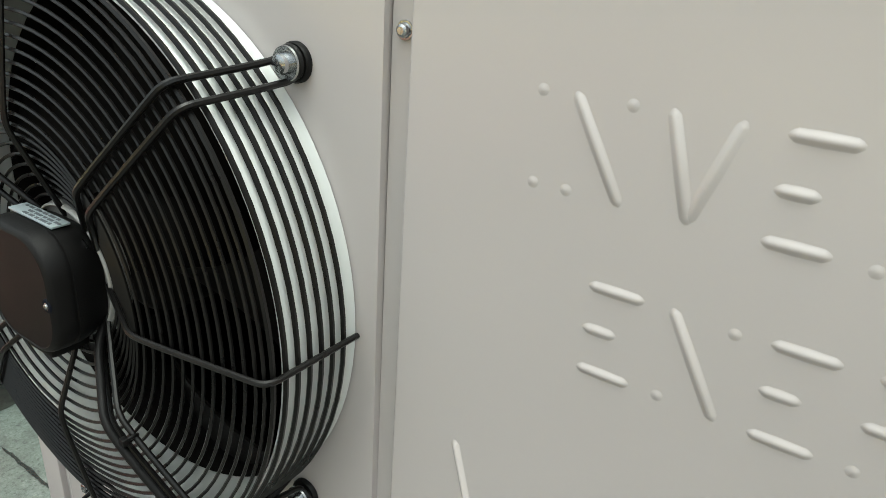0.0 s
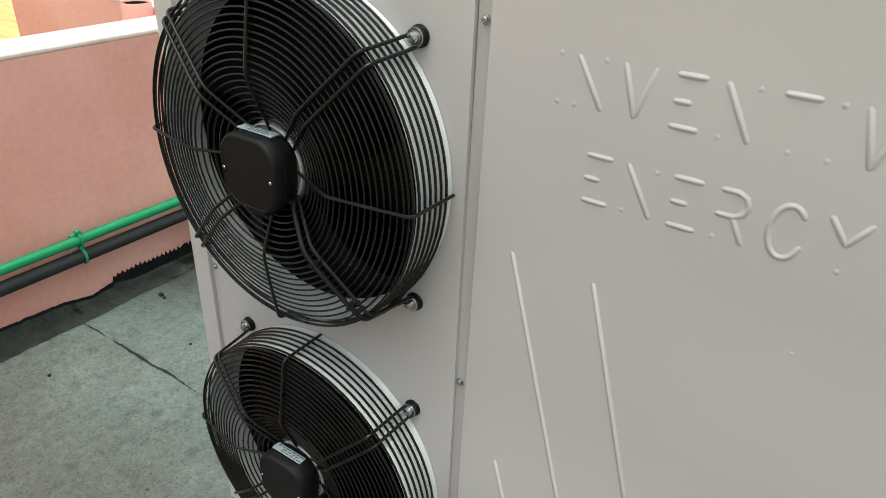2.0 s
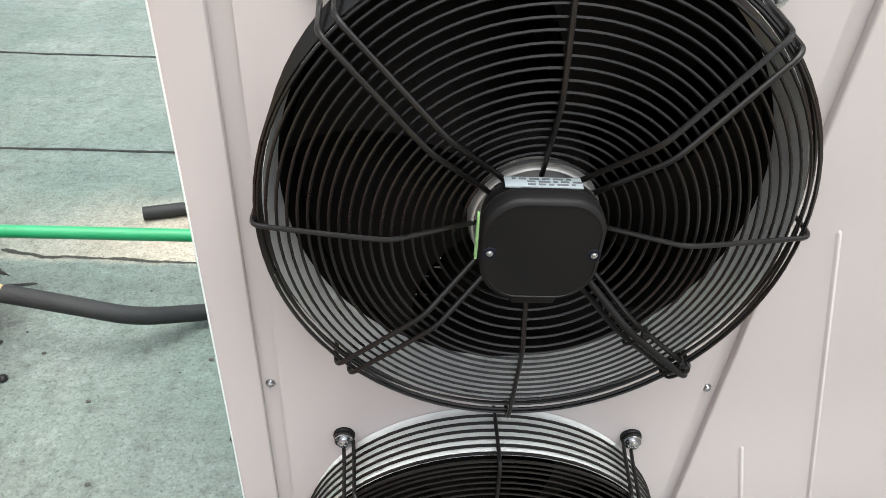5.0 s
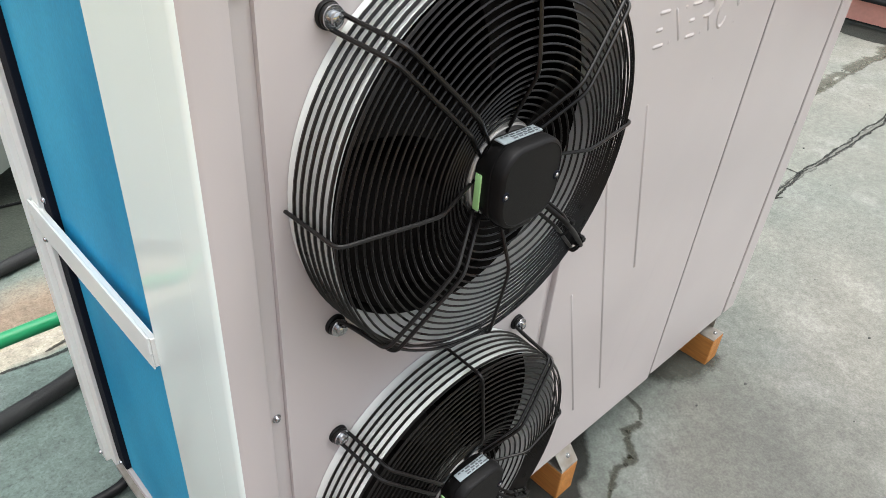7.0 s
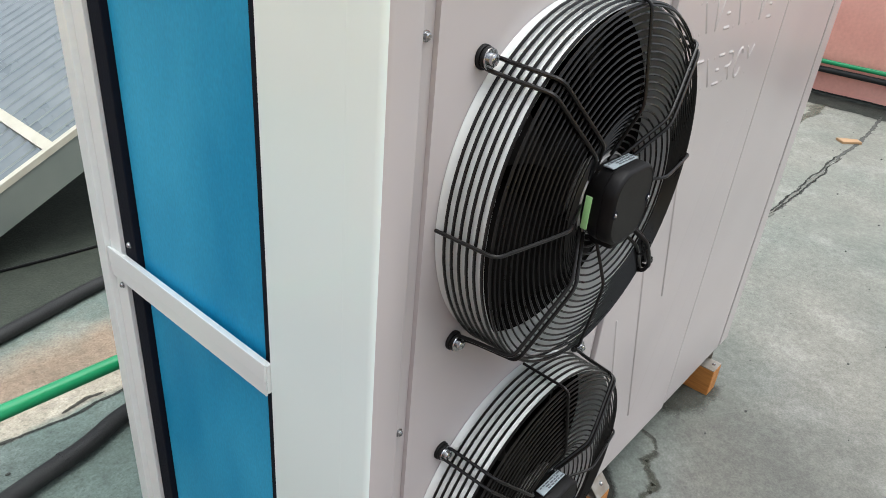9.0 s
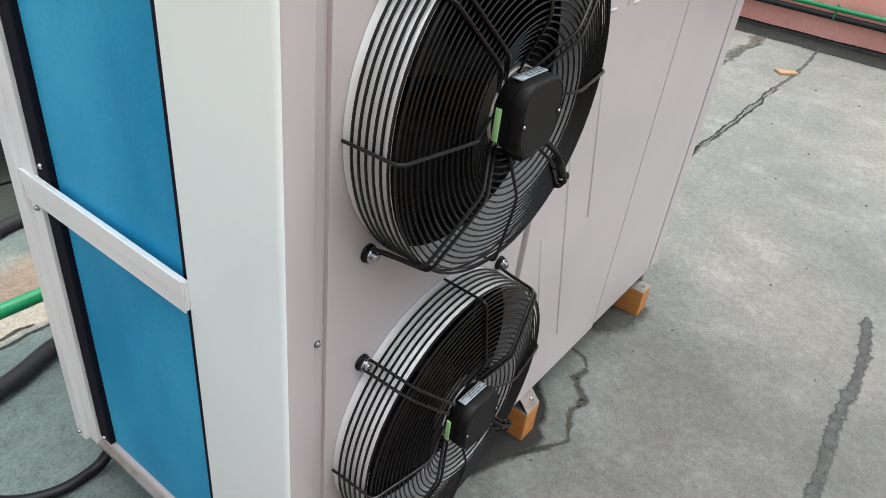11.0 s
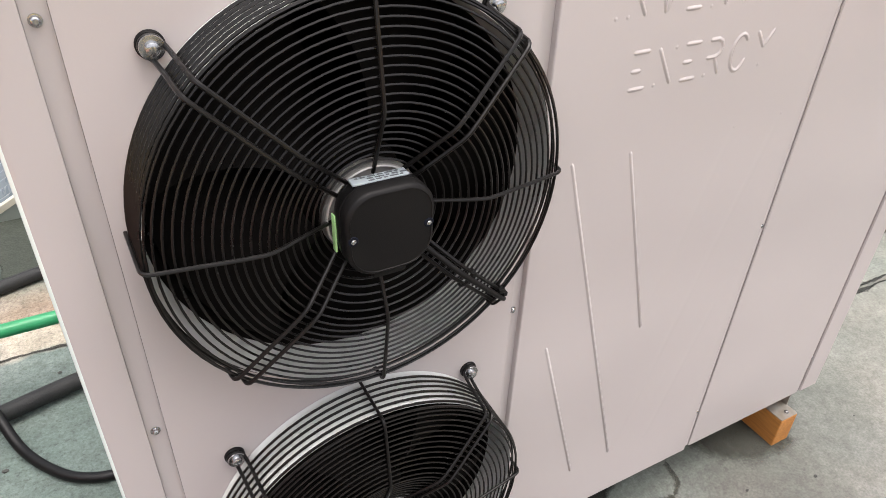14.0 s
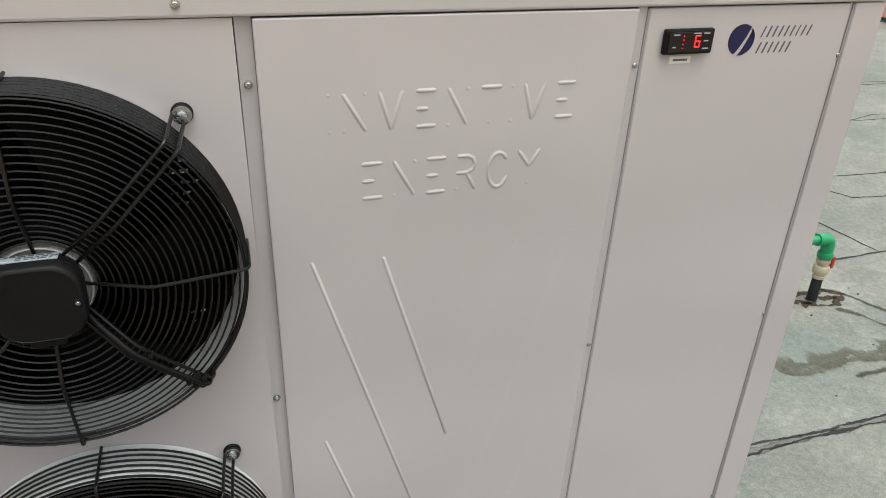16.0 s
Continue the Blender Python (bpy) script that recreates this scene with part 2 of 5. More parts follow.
def roof_coat():
    """Grey-green painted roof screed: broad stains, a mottled mid scale, specks and grit."""
    m = bpy.data.materials.new("grey-green roof coat")
    m.use_nodes = True
    n, l = m.node_tree.nodes, m.node_tree.links
    b = n["Principled BSDF"]
    co = n.new("ShaderNodeTexCoord")

    def noise_at(scale, detail, lo, hi, rough=0.6):
        t, r = n.new("ShaderNodeTexNoise"), n.new("ShaderNodeMapRange")
        t.inputs["Scale"].default_value, t.inputs["Detail"].default_value, t.inputs["Roughness"].default_value = scale, detail, rough
        r.inputs["From Min"].default_value, r.inputs["From Max"].default_value = lo, hi
        l.new(co.outputs["Object"], t.inputs["Vector"])
        l.new(t.outputs["Fac"], r.inputs["Value"])
        return t, r.outputs["Result"]

    def blend(fac, a, c):
        x = n.new("ShaderNodeMix")
        x.data_type = "RGBA"
        for s, v in (("A", a), ("B", c)):
            if isinstance(v, tuple):
                x.inputs[s].default_value = (*v, 1)
            else:
                l.new(v, x.inputs[s])
        l.new(fac, x.inputs["Factor"])
        return x.outputs["Result"]
    split = n.new("ShaderNodeSeparateXYZ")
    l.new(co.outputs["Object"], split.inputs["Vector"])
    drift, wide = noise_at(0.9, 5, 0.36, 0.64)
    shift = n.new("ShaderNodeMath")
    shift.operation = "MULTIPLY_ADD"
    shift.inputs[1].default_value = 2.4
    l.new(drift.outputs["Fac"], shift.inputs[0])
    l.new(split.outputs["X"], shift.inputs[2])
    x_ramp = n.new("ShaderNodeMapRange")
    x_ramp.inputs["From Min"].default_value, x_ramp.inputs["From Max"].default_value = 2.1, 3.7
    l.new(shift.outputs["Value"], x_ramp.inputs["Value"])

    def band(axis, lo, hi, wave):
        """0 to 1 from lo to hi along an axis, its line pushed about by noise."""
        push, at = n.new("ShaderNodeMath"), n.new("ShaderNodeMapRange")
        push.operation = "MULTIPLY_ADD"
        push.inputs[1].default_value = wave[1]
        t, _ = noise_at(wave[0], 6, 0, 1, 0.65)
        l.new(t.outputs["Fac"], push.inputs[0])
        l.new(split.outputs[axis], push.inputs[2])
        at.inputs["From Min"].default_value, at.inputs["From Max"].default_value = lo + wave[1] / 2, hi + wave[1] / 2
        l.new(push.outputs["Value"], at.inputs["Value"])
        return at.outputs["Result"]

    def times(*facs):
        out = facs[0]
        for x in facs[1:]:
            m2 = n.new("ShaderNodeMath")
            m2.operation = "MULTIPLY"
            l.new(out, m2.inputs[0])
            l.new(x, m2.inputs[1])
            out = m2.outputs["Value"]
        return out
    _, mid = noise_at(6.0, 6, 0.36, 0.68)
    grit, fine = noise_at(150, 2, 0.34, 0.66)
    _, pores = noise_at(40, 5, 0.36, 0.64, 0.72)
    _, worn = noise_at(2.2, 9, 0.51, 0.66, 0.74)
    _, pale = noise_at(7, 8, 0.64, 0.80, 0.72)
    _, speck = noise_at(37, 3, 0.735, 0.76)
    _, chalk = noise_at(44, 5, 0.715, 0.79, 0.65)
    _, soot = noise_at(58, 5, 0.70, 0.77, 0.65)
    # Darker front and paler back: light and shade put into the coat's colour.
    back_tone = blend(wide, (0.116, 0.164, 0.143), (0.160, 0.198, 0.175))
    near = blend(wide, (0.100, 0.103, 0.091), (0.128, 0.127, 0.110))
    # old: the paler tone mixed in towards +X, its edge pushed by noise.
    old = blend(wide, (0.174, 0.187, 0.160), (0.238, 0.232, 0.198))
    c = blend(x_ramp.outputs["Result"], blend(band("Y", -0.15, 0.45, (2.5, 0.6)), near, back_tone), old)
    bare = times(band("Y", 1.17, 1.20, (9, 0.06)), band("Y", 1.62, 1.36, (5, 0.3)), band("X", -1.6, -0.7, (3, 0.6)), band("X", 2.0, 1.2, (3, 0.6)))
    c = blend(bare, c, (0.40, 0.365, 0.285))
    drifted = times(band("Y", 1.27, 1.36, (7, 0.14)), band("Y", 1.56, 1.42, (6, 0.25)), band("X", -1.0, -0.5, (3, 0.5)), band("X", 0.3, 0.0, (4, 0.4)))
    c = blend(drifted, c, (0.27, 0.205, 0.145))
    c2 = n.new("ShaderNodeHueSaturation")
    c2.inputs["Value"].default_value = 0.82
    l.new(c, c2.inputs["Color"])
    c = blend(mid, c, c2.outputs["Color"])
    c3 = n.new("ShaderNodeHueSaturation")
    c3.inputs["Value"].default_value, c3.inputs["Saturation"].default_value = 1.30, 0.8
    l.new(c, c3.inputs["Color"])
    c = blend(worn, c, c3.outputs["Color"])
    c = blend(pale, c, (0.27, 0.265, 0.225))
    dirty = times(band("X", -1.02, -1.36, (4, 0.5)), band("Y", 0.30, 0.62, (4, 0.3)), band("Y", 1.16, 0.95, (4, 0.3)))
    c = blend(dirty, c, (0.048, 0.054, 0.048))
    _, pits = noise_at(95, 4, 0.47, 0.36, 0.7)
    c4 = n.new("ShaderNodeHueSaturation")
    c4.inputs["Value"].default_value = 0.62
    l.new(c, c4.inputs["Color"])
    west = band("X", 0.3, -0.6, (3, 0.4))
    c = blend(times(pits, west), c, c4.outputs["Color"])
    _, lumps = noise_at(17, 6, 0.50, 0.66, 0.7)
    c5 = n.new("ShaderNodeHueSaturation")
    c5.inputs["Value"].default_value = 0.70
    l.new(c, c5.inputs["Color"])
    c = blend(times(lumps, west), c, c5.outputs["Color"])
    for fac, lo, hi in ((fine, 0.86, 1.14), (pores, 0.82, 1.15)):
        dark = n.new("ShaderNodeMapRange")
        dark.inputs["To Min"].default_value, dark.inputs["To Max"].default_value = lo, hi
        l.new(fac, dark.inputs["Value"])
        h = n.new("ShaderNodeHueSaturation")
        l.new(dark.outputs["Result"], h.inputs["Value"])
        l.new(c, h.inputs["Color"])
        c = h.outputs["Color"]
    c = blend(chalk, c, (0.30, 0.305, 0.27))
    c = blend(soot, c, (0.055, 0.060, 0.052))
    c = blend(speck, c, (0.05, 0.05, 0.045))
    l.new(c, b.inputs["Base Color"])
    b.inputs["Roughness"].default_value = 0.8
    bp = n.new("ShaderNodeBump")
    bp.inputs["Strength"].default_value, bp.inputs["Distance"].default_value = 0.5, 0.004
    l.new(grit.outputs["Fac"], bp.inputs["Height"])
    l.new(bp.outputs["Normal"], b.inputs["Normal"])
    return m


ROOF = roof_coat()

# ---- building tools ----
WORLD = {}


def link(name, mesh, mat, parent=None, label="", at=None, smooth=False):
    at = at or Matrix.Identity(4)
    if not isinstance(mesh, bpy.types.Mesh):
        bm = mesh
        bmesh.ops.recalc_face_normals(bm, faces=bm.faces)
        mesh = bpy.data.meshes.new(name)
        bm.to_mesh(mesh)
        bm.free()
        mesh.materials.append(mat)
        if smooth:
            mesh.shade_smooth()
            mesh.set_sharp_from_angle(angle=radians(38))
    ob = new(name, mesh)
    if parent is not None:
        ob.parent = parent
        ob.matrix_parent_inverse = WORLD[parent.name].inverted()
    ob.matrix_basis = at
    WORLD[ob.name] = at.copy()
    if label:
        ob["label"] = label
    return ob


def part(name, mesh, mat, parent, label="", at=None, smooth=False):
    return link(name, mesh, mat, parent, label, at, smooth)


def thing(name, place, label, category, group="", kind=""):
    ob = new(name)
    ob.empty_display_size = 0.05
    ob.matrix_basis = Matrix.Translation(place)
    WORLD[ob.name] = ob.matrix_basis.copy()
    return tagged(ob, label, category, group, kind)


def box(bm, x0, x1, y0, y1, z0, z1, bevel=0.0, segments=2):
    made = bmesh.ops.create_cube(bm, size=1, matrix=Matrix.Translation(((x0 + x1) / 2, (y0 + y1) / 2, (z0 + z1) / 2)) @ Matrix.Diagonal((x1 - x0, y1 - y0, z1 - z0, 1)))
    if bevel:
        edges = list({e for v in made["verts"] for e in v.link_edges})
        bmesh.ops.bevel(bm, geom=edges, offset=bevel, segments=segments, profile=0.5, affect="EDGES")
    return bm


def boxed(x0, x1, y0, y1, z0, z1, bevel=0.0, segments=2):
    return box(bmesh.new(), x0, x1, y0, y1, z0, z1, bevel, segments)


def tube(bm, points, radius, sides=8, closed=False, caps=True):
    """A round bar swept along points; radius may be a list."""
    pts = [Vector(p) for p in points]
    n = len(pts)
    rad = radius if isinstance(radius, (list, tuple)) else [radius] * n
    way = []
    for i in range(n):
        a, c = (pts[(i - 1) % n], pts[(i + 1) % n]) if closed else (pts[max(i - 1, 0)], pts[min(i + 1, n - 1)])
        way.append((c - a).normalized())
    side = way[0].orthogonal().normalized()
    rings = []
    for i in range(n):
        side = (side - way[i] * side.dot(way[i])).normalized()
        up = way[i].cross(side)
        rings.append([bm.verts.new(pts[i] + rad[i] * (math.cos(2 * math.pi * k / sides) * side + math.sin(2 * math.pi * k / sides) * up)) for k in range(sides)])
    for i in range(n if closed else n - 1):
        a, c = rings[i], rings[(i + 1) % n]
        off = 0
        if closed and i == n - 1:
            off = min(range(sides), key=lambda s: (a[0].co - c[s].co).length)
        for k in range(sides):
            bm.faces.new((a[k], a[(k + 1) % sides], c[(k + 1 + off) % sides], c[(k + off) % sides]))
    if caps and not closed:
        bm.faces.new(rings[0][::-1])
        bm.faces.new(rings[-1])
    return bm


def tubed(points, radius, sides=8, closed=False):
    return tube(bmesh.new(), points, radius, sides, closed)


def rounded(points, radius, steps=5):
    """A polyline with its corners rounded."""
    pts = [Vector(p) for p in points]
    out = [pts[0]]
    for a, p, c in zip(pts, pts[1:], pts[2:]):
        d0, d1 = a - p, c - p
        r = min(radius, d0.length * 0.45, d1.length * 0.45)
        s, e = p + d0.normalized() * r, p + d1.normalized() * r
        for k in range(steps + 1):
            u = k / steps
            out.append((1 - u) ** 2 * s + 2 * u * (1 - u) * p + u * u * e)
    return out + [pts[-1]]


def lathe(bm, profile, axis="y", steps=48, centre=(0, 0, 0), close=False, caps=True):
    """A turned body: profile of (radius, height) round the axis."""
    c = Vector(centre)
    turned = []
    for k in range(steps):
        a = 2 * math.pi * k / steps
        row = []
        for r, h in profile:
            if axis == "y":
                p = Vector((r * math.cos(a), h, r * math.sin(a)))
            elif axis == "z":
                p = Vector((r * math.cos(a), r * math.sin(a), h))
            else:
                p = Vector((h, r * math.cos(a), r * math.sin(a)))
            row.append(bm.verts.new(c + p))
        turned.append(row)
    m = len(profile)
    for k in range(steps):
        a, d = turned[k], turned[(k + 1) % steps]
        for i in range(m if close else m - 1):
            j = (i + 1) % m
            bm.faces.new((a[i], d[i], d[j], a[j]))
    if caps and not close:
        if profile[0][0] > 0:
            bm.faces.new([row[0] for row in turned])
        if profile[-1][0] > 0:
            bm.faces.new([row[-1] for row in turned])
    return bm


def ragged(bm, points, width, z, rng, step=0.006, rough=0.35, rise=0.004):
    """A ribbon with uneven edges along points on the floor, slightly raised."""
    pts = [Vector((*p, 0)) for p in points]
    line = []
    for a, c in zip(pts, pts[1:]):
        k = max(int((c - a).length / step), 1)
        line += [a.lerp(c, i / k) for i in range(k)]
    line.append(pts[-1])
    rows = []
    seed = rng.uniform(0, 50)
    for i, p in enumerate(line):
        d = (line[min(i + 1, len(line) - 1)] - line[max(i - 1, 0)]).normalized()
        nrm = Vector((-d.y, d.x, 0))
        end = min(1.0, 0.25 + min(i, len(line) - 1 - i) * 0.4)
        wob = width * (0.12 * noise.noise(Vector((p.x * 7, p.y * 7, seed))) + 0.12 * noise.noise(Vector((p.x * 24, p.y * 24, seed))))
        l, r = [width * end * max(0.05, 0.5 + rough * (0.9 * noise.noise(Vector((p.x * 13, p.y * 13, q))) + 0.45 * noise.noise(Vector((p.x * 55, p.y * 55, q))) + 0.14 * (rng.random() - 0.5)))
                for q in (seed + 5, seed + 9)]
        rows.append([(p + nrm * (l + wob) + Vector((0, 0, z)), 0.0), (p + nrm * (l * 0.5 + wob) + Vector((0, 0, z + rise)), 0.72), (p + nrm * wob + Vector((0, 0, z + rise)), 1.0),
                     (p - nrm * (r * 0.5 - wob) + Vector((0, 0, z + rise)), 0.72), (p - nrm * (r - wob) + Vector((0, 0, z)), 0.0)])
    layer = bm.verts.layers.float.new("fade")
    vs = []
    for row in rows:
        vs.append([])
        for co, k in row:
            v = bm.verts.new(co)
            v[layer] = k
            vs[-1].append(v)
    for a, c in zip(vs, vs[1:]):
        for k in range(4):
            bm.faces.new((a[k], a[k + 1], c[k + 1], c[k]))
    return bm


def blot(bm, outline, z, rng, wobble=0.012, step=0.016, soft=0.03):
    """A flat patch on a fine grid, thinning out towards its ragged outline."""
    layer = bm.verts.layers.float.new("fade")
    sides = list(zip(outline, outline[1:] + outline[:1]))
    seed = rng.uniform(0, 50)

    def depth(x, y):
        inside, near = False, 9.0
        for (xa, ya), (xb, yb) in sides:
            if (ya > y) != (yb > y) and x < xa + (y - ya) / (yb - ya) * (xb - xa):
                inside = not inside
            dx, dy = xb - xa, yb - ya
            k = min(max(((x - xa) * dx + (y - ya) * dy) / (dx * dx + dy * dy), 0), 1)
            near = min(near, math.hypot(x - xa - k * dx, y - ya - k * dy))
        near += wobble * (noise.noise((x * 12, y * 12, seed)) + 0.8 * noise.noise((x * 40, y * 40, seed)))
        return near if inside else -near
    x0, x1, y0, y1 = min(p[0] for p in outline), max(p[0] for p in outline), min(p[1] for p in outline), max(p[1] for p in outline)
    nx, ny = int((x1 - x0) / step) + 2, int((y1 - y0) / step) + 2
    grid = {}
    for i in range(nx + 1):
        for k in range(ny + 1):
            x, y = x0 + (i - 0.5) * step, y0 + (k - 0.5) * step
            grid[i, k] = (x, y, min(max(depth(x, y) / soft, 0), 1))
    made = {}

    def vert(key):
        if key not in made:
            x, y, f = grid[key]
            made[key] = bm.verts.new((x, y, z))
            made[key][layer] = f
        return made[key]
    for i in range(nx):
        for k in range(ny):
            keys = ((i, k), (i + 1, k), (i + 1, k + 1), (i, k + 1))
            if any(grid[q][2] > 0 for q in keys):
                bm.faces.new([vert(q) for q in keys])
    return bm


# ---- setting: the roof, its pink upstands, the field below ----
rng = random.Random(4)
ground = link("ground", boxed(-900, 900, -900, 900, -4.6, -4.0), STRAW)
tagged(ground, "harvested yellow straw field below the house", "field", kind="structure")
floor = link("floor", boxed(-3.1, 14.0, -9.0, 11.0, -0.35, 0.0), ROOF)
tagged(floor, "flat roof with worn grey-green coating and mended joints", "roof", kind="structure")
plinth = link("house_wall", boxed(-2.9, 13.8, -8.8, 10.8, -4.0, -0.352), PLINTH)
tagged(plinth, "rendered wall of the house under the roof", "wall", kind="structure")


def upstand(name, x0, x1, y0, y1, label, tar_side=None, top=0.852, low=1.0, wide=0.10):
    """A rendered parapet wall with a pale top and a hand-brushed bitumen edge at its foot."""
    w = link(name, boxed(x0, x1, y0, y1, 0.0, top, 0.008), PINK)
    tagged(w, label, "parapet", kind="structure")
    part("coping", boxed(x0 - 0.002, x1 + 0.002, y0 - 0.002, y1 + 0.002, top - 0.006, top + 0.010, 0.005), COPING, w, "pale weathered coping")
    r = random.Random(len(name) + int(x0 * 10))
    bm = bmesh.new()
    for face, sign, a0, a1 in tar_side or ():
        west = face == "x" and sign > 0 and x0 > -2.0
        n = max(int((a1 - a0) / 0.006), 2)
        base = x1 if face == "x" and sign > 0 else x0 if face == "x" else y1 if sign > 0 else y0
        vs, kinds = [], []
        for i in range(n + 1):
            a = a0 + (a1 - a0) * i / n
            t = 0.046 + 0.012 * noise.noise((a * 3.1, 1.7, 0)) + 0.004 * noise.noise((a * 40, 4.0, 0)) + r.random() * 0.002
            comb = west and (0.44 < a < 0.72 or a < -0.35)
            if west and 0.27 < a < 0.47:
                t -= 0.020 * (1 - abs(a - 0.36) / 0.11)
            if comb:
                t += 0.008 + (0.010 + 0.007 * r.random() if i % 3 == 1 else 0.003 * r.random())
            elif west and a > 0.72:
                t += 0.010 + 0.022 * r.random() ** 2 + (0.050 if a > 1.06 else 0.0)
            t = 0.0205 + (t - 0.0205) * low
            bare = min(max((a - 0.36) / 0.16, 0), 1) if west else 0.0
            black = t * 0.25 * bare + (t - 0.010 - 0.004 * r.random()) * (1 - bare)
            out = wide * (1 + 0.10 * noise.noise(Vector((a * 5, 2.0, 0.0))) + 0.05 * noise.noise(Vector((a * 30, 2.0, 0.0)))) + r.uniform(0, 0.002)
            row = ((0.003, t), (0.004, max(black, 0.010)), (0.016, 0.008), (out * 0.55, 0.004), (out, 0.002))
            vs.append([bm.verts.new((base + sign * d, a, z) if face == "x" else (a, base + sign * d, z)) for d, z in row])
            kinds.append(3 if west and (a > 0.70 and noise.noise((a * 9, 0.3, 0)) > -0.35 or abs(a - 0.282) < 0.008) else 1)
        for i, (p, q) in enumerate(zip(vs, vs[1:])):
            for k in range(4):
                bm.faces.new((p[k], p[k + 1], q[k + 1], q[k])).material_index = 0 if k < kinds[i] else 1
    skirt = part("bitumen_edge", bm, TAR, w, "hand-brushed black bitumen over a dark grey cove")
    skirt.data.materials.append(COVE)
    return w


wall_west = upstand("wall_west", -1.655, -1.47, -7.0, 1.21, "salmon pink painted parapet wall with bitumen foot",
                    [("x", 1, -3.0, 1.225), ("y", 1, -1.655, -1.44)])
wall_shaft = upstand("wall_shaft", -2.9, -1.66, 1.00, 1.19, "pink painted low wall beside the parapet", [("y", -1, -2.9, -1.66)])
wall_shaft_back = upstand("wall_shaft_back", -2.78, -2.56, 1.195, 3.4, "pink painted low wall along the roof edge", [("x", 1, 1.2, 3.4)], low=0.4)
wall_east = upstand("wall_east", 5.35, 5.54, -7.0, 1.22, "far salmon pink parapet wall with bitumen foot",
                    [("x", -1, -3.0, 1.235), ("y", 1, 5.33, 5.54)], low=0.6, wide=0.32)
wall_far = upstand("wall_far", 8.6, 8.8, 3.0, 10.9, "distant pink parapet at the roof edge", [("x", -1, 3.0, 10.9)], 0.6)

# painted vent pipe behind the parapet
vent = thing("vent_pipe", (-1.80, 0.925, 0.0), "short salmon-painted vent pipe with an open dark top", "pipe")
part("pipe", lathe(bmesh.new(), [(0.050, 0.55), (0.050, 0.0), (0.055, 0.0), (0.055, 0.884), (0.052, 0.888), (0.049, 0.884), (0.049, 0.55)], "z", 28, (-1.80, 0.925, 0.0), caps=False), PINK, vent, smooth=True)
# Black lining paints the shade inside the open pipe.
part("bore_shade", lathe(bmesh.new(), [(0.0, 0.56), (0.0488, 0.56), (0.0488, 0.881), (0.0478, 0.881), (0.0478, 0.57), (0.0, 0.57)], "z", 28, (-1.80, 0.925, 0.0), caps=False), TAR, vent, "black lining for the shade in the pipe", smooth=True)

# joints, seams, stains and painted shade of the floor
joint = part("mended_joint", ragged(bmesh.new(), [(-1.42, 0.262), (-0.9, 0.266), (-0.55, 0.262), (-0.3, 0.262)], 0.011, 0.0005, rng, 0.006, 0.9, 0.0008), CRACK, floor, "narrow open crack along a joint")


def mended(points, width):
    """A filled joint: a pale worn filler with a thin dark line wandering along each edge."""
    part("mended_joint", ragged(bmesh.new(), points, width, 0.0004, rng, 0.008, 0.5, 0.0012), FILL, floor, "mended joint with worn grey filler")
    for side in (-1, 1):
        seed = rng.uniform(0, 30)
        edge = []
        for (xa, ya), (xb, yb) in zip(points, points[1:]):
            n = max(int(math.hypot(xb - xa, yb - ya) / 0.02), 1)
            for k in range(n):
                x, y = xa + (xb - xa) * k / n, ya + (yb - ya) * k / n
                edge.append((x, y + side * width * (0.34 + 0.55 * noise.noise((x * 4, seed, 0))) + 0.004 * noise.noise((x * 30, seed, 1))))
        part("crack", ragged(bmesh.new(), edge, 0.014, 0.0014, rng, 0.008, 0.9, 0.0012), CRACK, floor)


mended([(1.0, 0.29), (1.6, 0.298), (1.91, 0.300), (2.35, 0.308), (2.60, 0.314), (2.90, 0.302), (3.2, 0.302), (3.5, 0.300), (3.70, 0.312), (3.9, 0.308)], 0.036)
part("mended_joint", ragged(bmesh.new(), [(3.85, 0.305), (4.20, 0.290), (4.66, 0.296), (5.16, 0.330), (5.34, 0.34)], 0.032, 0.0005, rng, 0.006, 0.4, 0.003), MEND, floor)
part("tar_strip", ragged(bmesh.new(), [(1.70, -0.625), (1.52, -0.645), (1.38, -0.660), (1.09, -0.652), (0.81, -0.660), (0.2, -0.67), (-0.5, -0.66)], 0.050, 0.0005, rng, 0.006, 0.3, 0.002), MEND, floor, "broad grey strip of sealant")
